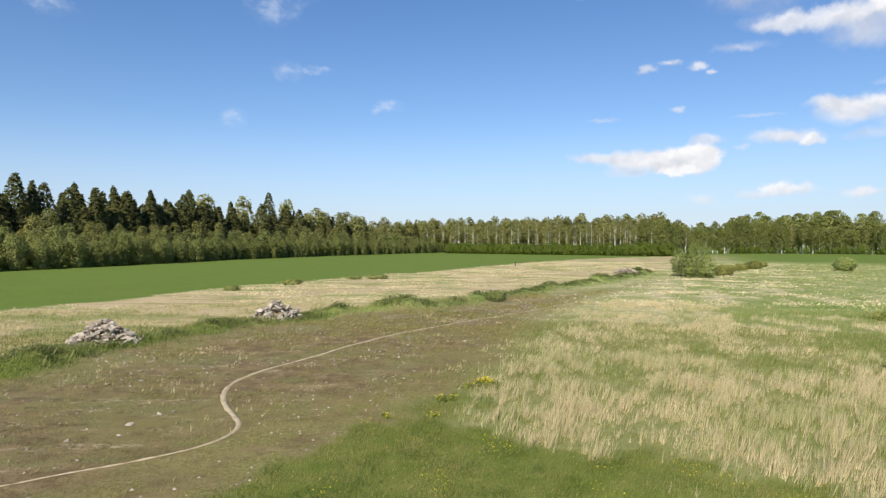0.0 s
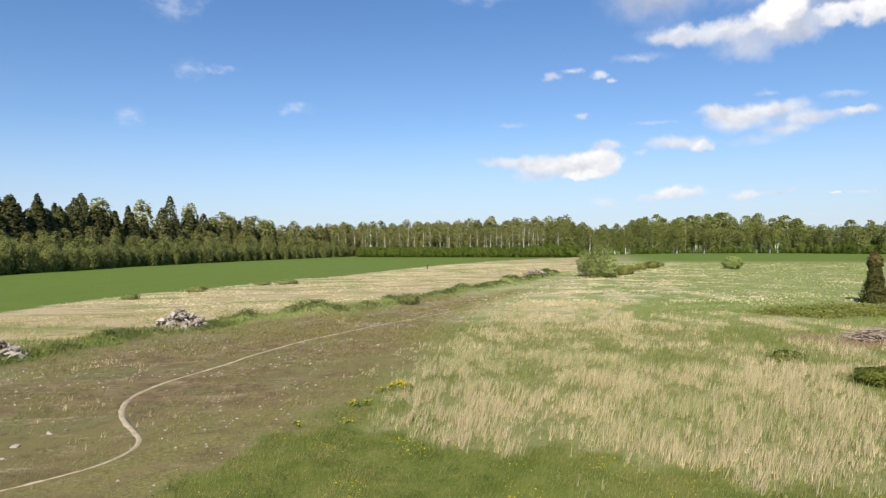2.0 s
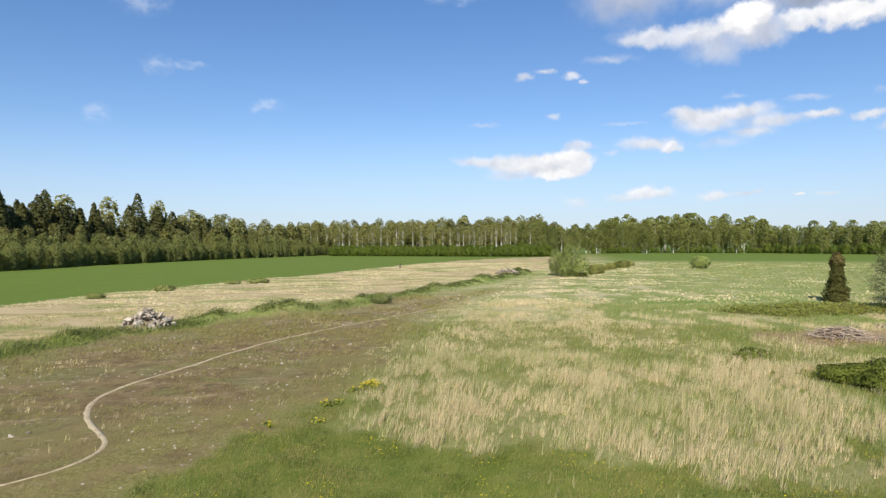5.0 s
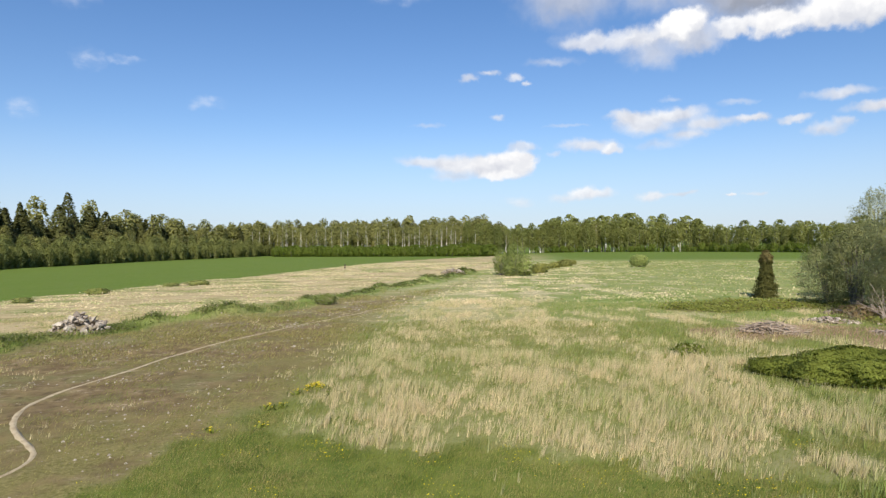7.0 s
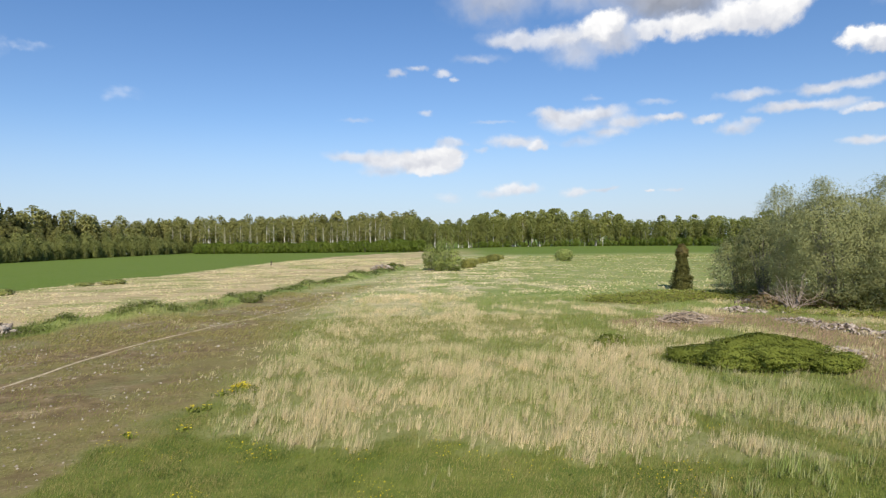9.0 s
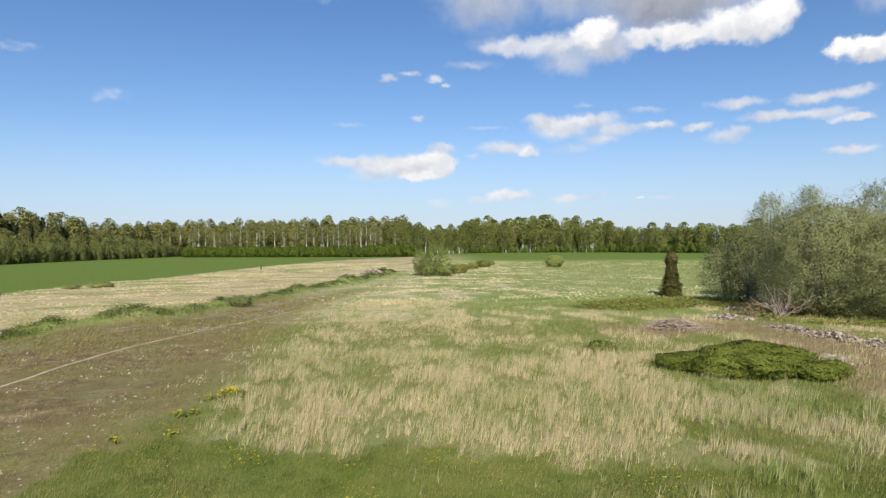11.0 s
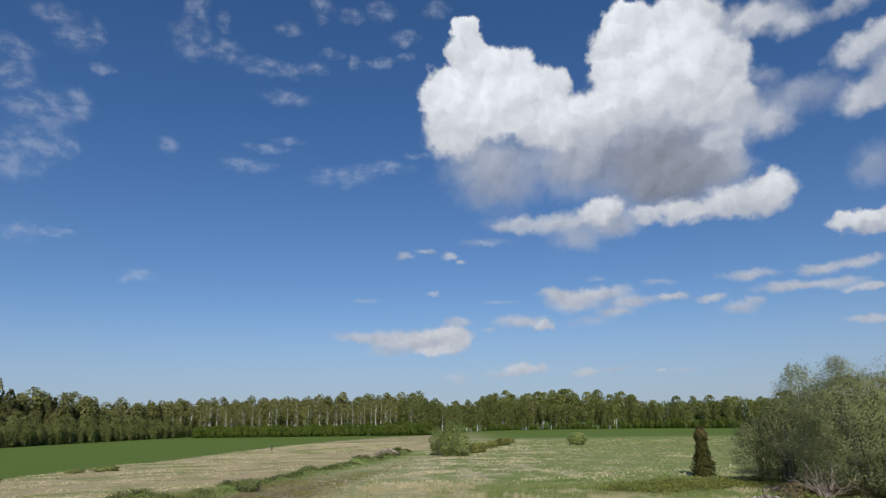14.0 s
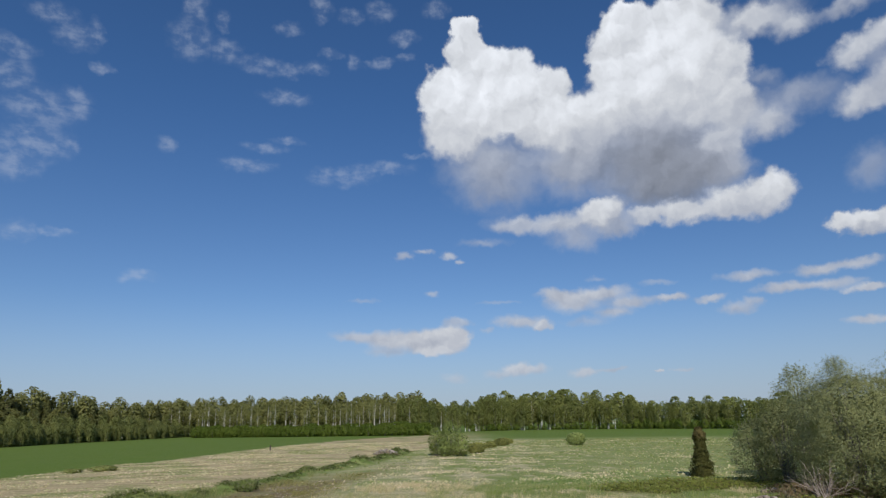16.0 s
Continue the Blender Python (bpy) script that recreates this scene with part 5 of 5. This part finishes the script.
def make_dry_grass():
    bands = [(31000, 12.5, 32, 9, 0.04, (0.2, 0.54), (0.010, 0.02), False), (62000, 31, 62, 6, 0.08, (0.15, 0.42), (0.016, 0.034), False), (150000, 60, 185, 2, 0.5, (0.06, 0.2), (0.1, 0.4), False)]
    for n, r0, r1, per, spread, tall, wide, bent in bands:
        x, y = scatter(n, r0, r1)
        stand = smooth(0.55 * vnoise(x, y * 0.7, 0.5 + r0 * 0.012, 61, 3) + 0.45 * vnoise(x, y * 0.6, 1.9, 62, 3), 0.40, 0.60) if r0 < 60 else smooth(0.5 * vnoise(x * 0.5, y, 1.4, 61, 3) + 0.5 * vnoise(x * 0.45, y, 5.0, 64, 3), 0.46, 0.56)
        keep = meadow_dry(x, y) * (0.2 + 0.8 * stand) > rng.uniform(0, 1, n)
        x, y, stand = x[keep], y[keep], stand[keep]
        mood = np.repeat(np.where(rng.uniform(0, 1, len(x)) < 0.75, rng.uniform(-0.2, 0.25, len(x)), rng.uniform(0.3, 0.9, len(x))), per)
        x, y, stand = *tufted(x, y, per, spread), np.repeat(stand, per)
        keep = off_path(x, y)
        x, y, stand, mood = x[keep], y[keep], stand[keep], mood[keep]
        m = len(x)
        crop, dirt, green, heath, litter = zones(x, y)
        west = line_dist(x, y, DIRT_NORTH)[1] > 0
        r = np.hypot(x, y)
        h = rng.uniform(*tall, m) * (0.45 + 0.65 * stand) * np.where(west, 0.6, 1.0) * (1 - 0.5 * dirt)
        tint = np.clip(mood + rng.uniform(-0.15, 0.15, m) + 0.5 * green + 0.9 * (vnoise(x, y, 3.0, 63, 3) - 0.45) + 0.16 * west, 0, 1)
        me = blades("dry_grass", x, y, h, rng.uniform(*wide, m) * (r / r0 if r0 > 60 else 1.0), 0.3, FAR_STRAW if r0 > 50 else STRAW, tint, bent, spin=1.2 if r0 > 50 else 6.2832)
        tagged(new("dry_grass", me), "tall dry straw-coloured grass of last year", "grass", "dry grass of the meadow", "stuff")


def make_green_grass():
    bands = [(190000, 12.5, 22, (0.04, 0.13), (0.01, 0.02), HERB), (20000, 20, 30, (0.08, 0.24), (0.015, 0.035), HERB), (110000, 28, 60, (0.10, 0.30), (0.02, 0.045), MEADOW_HERB), (60000, 60, 190, (0.05, 0.13), (0.12, 0.4), MEADOW_HERB)]
    for n, r0, r1, tall, wide, mat in bands:
        x, y = scatter(n, r0, r1)
        crop, dirt, green, heath, litter = zones(x, y)
        keep = (green * (1 - dirt) * (1 - crop) > rng.uniform(0.1, 1, n)) & off_path(x, y)
        x, y = x[keep], y[keep]
        m = len(x)
        r = np.hypot(x, y)
        d4, _, _ = line_dist(x, y, RIDGE)
        h = rng.uniform(*tall, m) * (0.6 + 0.8 * vnoise(x, y, 1.0, 65, 2)) * (1 + 0.9 * np.exp(-(d4 / 1.5) ** 2))
        tint = np.clip(rng.uniform(0.1, 1.1, m) + 1.5 * (vnoise(x, y, 0.7, 66, 3) - 0.5) + 1.5 * (vnoise(x, y, 2.6, 60, 2) - 0.5), 0, 1)
        me = blades("green_grass", x, y, h, rng.uniform(*wide, m) * (r / r0 if r0 > 50 else 1.0), 0.4, mat, tint, False)
        tagged(new("green_grass", me), "fresh short green spring grass", "grass", "green grass of the meadow", "stuff")
    n = 230000
    x, y = scatter(n, 13, 46, -42, 62)
    crop, dirt, green, heath, litter = zones(x, y)
    keep = (np.clip(1 - crop - dirt - heath - 0.6 * litter - 0.5 * green, 0, 1) * (0.3 + vnoise(x, y, 1.0, 69, 3)) > rng.uniform(0, 1, n)) & off_path(x, y)
    x, y = x[keep], y[keep]
    m = len(x)
    tint = np.clip(rng.uniform(0.2, 1.3, m) + 0.8 * (vnoise(x, y, 2.0, 70, 3) - 0.5), 0, 1)
    me = blades("meadow_undergrowth", x, y, rng.uniform(0.06, 0.22, m), rng.uniform(0.008, 0.02, m) * np.hypot(x, y) / 18, 0.6, HERB, tint, False)
    tagged(new("meadow_undergrowth", me), "short mixed green and withered grass between the tufts", "grass", kind="stuff")


def make_weeds():
    n = 190000
    x, y = scatter(n, 13, 75, -42, 30)
    dirt = zones(x, y)[1]
    corner = 0.75 * smooth(x + 0.25 * y, -6.5, -1.5) * (1 - smooth(np.hypot(x, y), 22, 27)) * smooth(vnoise(x, y, 1.6, 69, 4), 0.36, 0.56)
    keep = (dirt * np.maximum(corner, smooth(vnoise(x, y, 3.2, 67, 5), 0.46, 0.64)) > rng.uniform(0, 1, n)) & off_path(x, y)
    x, y = x[keep], y[keep]
    m = len(x)
    r = np.hypot(x, y)
    h = rng.uniform(0.04, 0.2, m) * (0.5 + r / 60) * (0.5 + 1.2 * vnoise(x, y, 0.9, 75, 2))
    tint = np.clip(rng.uniform(-0.3, 0.75, m) + 0.8 * (vnoise(x, y, 3.0, 68, 2) - 0.5), 0, 1)
    me = blades("weeds", x, y, h, rng.uniform(0.008, 0.02, m) * (r / 18), 0.6, HERB, tint, False)
    tagged(new("weeds", me), "sparse low yellow-green weeds on bare soil", "weeds", kind="stuff")


def make_turf():
    """The thin withered turf and the coarse dark weeds of the waste ground and its bank."""
    n = 170000
    x, y = scatter(n, 13, 62, -42, 26)
    dirt = zones(x, y)[1]
    keep = (dirt * smooth(vnoise(x, y, 2.6, 72, 5), 0.42, 0.6) > rng.uniform(0, 1, n)) & off_path(x, y)
    x, y = x[keep], y[keep]
    m = len(x)
    r = np.hypot(x, y)
    tint = np.clip(rng.uniform(0.0, 0.9, m) + 1.2 * (vnoise(x, y, 2.6, 73, 3) - 0.5) - 0.5 * smooth(r, 26, 40), 0, 1)
    me = blades("withered_turf", x, y, rng.uniform(0.03, 0.09, m) * (0.7 + r / 50), rng.uniform(0.012, 0.03, m) * r / 18, 0.9, HERB, tint, False)
    tagged(new("withered_turf", me), "thin withered olive turf on trampled soil", "turf", kind="stuff")
    n = 42000
    k = rng.integers(0, len(RIDGE) - 1, n)
    t, line = rng.uniform(0, 1, n), np.array(RIDGE, float)
    x, y = (line[k] + (line[k + 1] - line[k]) * t[:, None] + rng.normal(0, 0.75, (n, 2))).T
    keep = vnoise(x, y, 1.1, 74, 3) > rng.uniform(0.35, 0.7, n)
    x, y = x[keep], y[keep]
    pts = np.stack([x, y, ground_z(x, y) + rng.uniform(0.0, 0.3, len(x)) * (0.4 + vnoise(x, y, 0.9, 76, 2))], 1)
    size = rng.uniform(0.045, 0.09, len(x)) * (0.5 + np.hypot(x, y) / 60)
    tagged(new("bank_weeds", leaves("bank_weeds", pts, size, BANK_LEAF, pts - np.array([0, 0, 1.0]))), "coarse dark green weeds on the low bank", "weeds", kind="stuff")


def make_clover():
    """Dark low clover and other broad leaves in patches of the short grass."""
    n = 150000
    x, y = scatter(n, 12.6, 27, -40, 62)
    green = zones(x, y)[2]
    patch = smooth(0.5 * vnoise(x, y, 0.6, 84, 3) + 0.5 * vnoise(x, y, 2.4, 85, 2), 0.43, 0.66)
    keep = (green * patch > rng.uniform(0.15, 1, n)) & off_path(x, y)
    x, y = x[keep], y[keep]
    pts = np.stack([x, y, ground_z(x, y) + rng.uniform(0.02, 0.11, len(x))], 1)
    tagged(new("clover", leaves("clover", pts, rng.uniform(0.018, 0.042, len(x)), CLOVER_LEAF, pts - np.array([0, 0, 1.0]), long=1.1)), "dark green clover patches in the short grass", "clover", kind="stuff")


def make_withered_stalks():
    """Broken brown stalks and twigs that lie and stand over the cleared ground beside the stones."""
    n = 60000
    x, y = rng.uniform(20, 40, n), rng.uniform(13, 40, n)
    keep = zones(x, y)[4] * (0.25 + 0.75 * smooth(vnoise(x, y, 1.1, 83, 3), 0.4, 0.62)) > rng.uniform(0.1, 1, n)
    x, y = x[keep], y[keep]
    m = len(x)
    me = blades("withered_stalks", x, y, rng.uniform(0.05, 0.32, m), rng.uniform(0.012, 0.03, m), 1.1, BROWN_STALK, rng.uniform(0, 1, m), False)
    tagged(new("withered_stalks", me), "broken brown stalks and twigs on cleared ground", "stalks", kind="stuff")


def make_heath():
    n = 42000
    x, y = rng.uniform(28, 50, n), rng.uniform(15, 51, n)
    keep = zones(x, y)[3] > rng.uniform(0.2, 1, n)
    x, y = x[keep], y[keep]
    pts = np.stack([x, y, ground_z(x, y) + rng.uniform(0.02, 0.45, len(x)) * (0.3 + 1.2 * vnoise(x, y, 1.6, 77, 2))], 1)
    tagged(new("heath", leaves("heath", pts, rng.uniform(0.09, 0.2, len(x)), HEATH_LEAF, pts - np.array([0, 0, 1.0]))), "low brownish green heath plants", "heath", kind="stuff")


YELLOW, yellow_nodes, yellow_bsdf = material("yellow_petals", 0.6)
petal = yellow_nodes.add("ShaderNodeNewGeometry").outputs["Random Per Island"]
yellow_nodes.link(yellow_nodes.mix(petal, (0.55, 0.42, 0.01), (0.75, 0.62, 0.03)), yellow_bsdf.inputs["Base Color"])


def flower_heads(x, y, z, size):
    """Small domed flower heads of six petals."""
    n = len(x)
    a = np.arange(6) * 1.0472
    ring = np.stack([np.cos(a), np.sin(a), a * 0], 1)
    shape = np.concatenate([[(0, 0, 0.35)], ring])
    tilt = rng.normal(0, 0.25, (n, 1, 2))
    v = shape[None] * size[:, None, None]
    v[:, :, 2] += (v[:, :, :2] * tilt).sum(2)
    v = v + np.stack([x, y, z], 1)[:, None]
    f = (np.array([(0, k + 1, (k + 1) % 6 + 1) for k in range(6)])[None] + np.arange(n)[:, None, None] * 7).reshape(-1, 3)
    return bulk_mesh("flowers", v.reshape(-1, 3), f, YELLOW)


def make_flowers():
    n = 6500
    x, y = scatter(n, 12.8, 21, -28, 45)
    lawn = zones(x, y)[2]
    keep = lawn * smooth(vnoise(x, y, 1.2, 81, 3), 0.52, 0.75) > rng.uniform(0.1, 1.0, n)
    x, y = x[keep], y[keep]
    me = flower_heads(x, y, ground_z(x, y) + rng.uniform(0.08, 0.2, len(x)), rng.uniform(0.010, 0.018, len(x)))
    tagged(new("dandelions", me), "yellow dandelion flowers scattered in the short grass", "flowers", kind="stuff")
    for cx, cy, w, h, m in ((1.65, 24.4, 0.45, 0.4, 130), (0.9, 24.2, 0.25, 0.25, 9), (-0.1, 22.4, 0.3, 0.25, 13), (0.35, 22.5, 0.3, 0.25, 9), (-1.75, 20.3, 0.2, 0.22, 10), (-0.3, 20.4, 0.2, 0.22, 9)):
        thing = new("yellow_herb")
        px, py = rng.normal(0, w * 0.5, m), rng.normal(0, w * 0.4, m)
        pz = h * (1 - 0.35 * np.hypot(px, py) / w) * rng.uniform(0.75, 1.05, m)
        bm = bmesh.new()
        for i in range(0, m, 4):
            tube(bm, [(px[i] * 0.5, py[i] * 0.5, -0.05), (px[i] * 0.8, py[i] * 0.8, pz[i] * 0.5), (px[i], py[i], pz[i])], [0.008, 0.006, 0.004], 4)
        part("stalk", bm, SCRUB_LEAF, thing)
        pts = np.stack([rng.normal(0, w * 0.5, 3 * m), rng.normal(0, w * 0.4, 3 * m), rng.uniform(0.02, h * 0.6, 3 * m)], 1)
        part("foliage", leaves("foliage", pts, rng.uniform(0.05, 0.1, 3 * m), SCRUB_LEAF), SCRUB_LEAF, thing)
        tagged(part("blossom", flower_heads(px, py, pz, rng.uniform(0.02, 0.034, m)), YELLOW, thing, "bright yellow flower heads"), kind="stuff")
        thing.matrix_basis = spot(cx, cy)
        tagged(thing, "clump of yellow flowering herb in the grass", "flowers", "yellow herbs in the grass")


make_dry_grass()
make_green_grass()
make_weeds()
make_turf()
make_heath()
make_clover()
make_withered_stalks()
make_flowers()
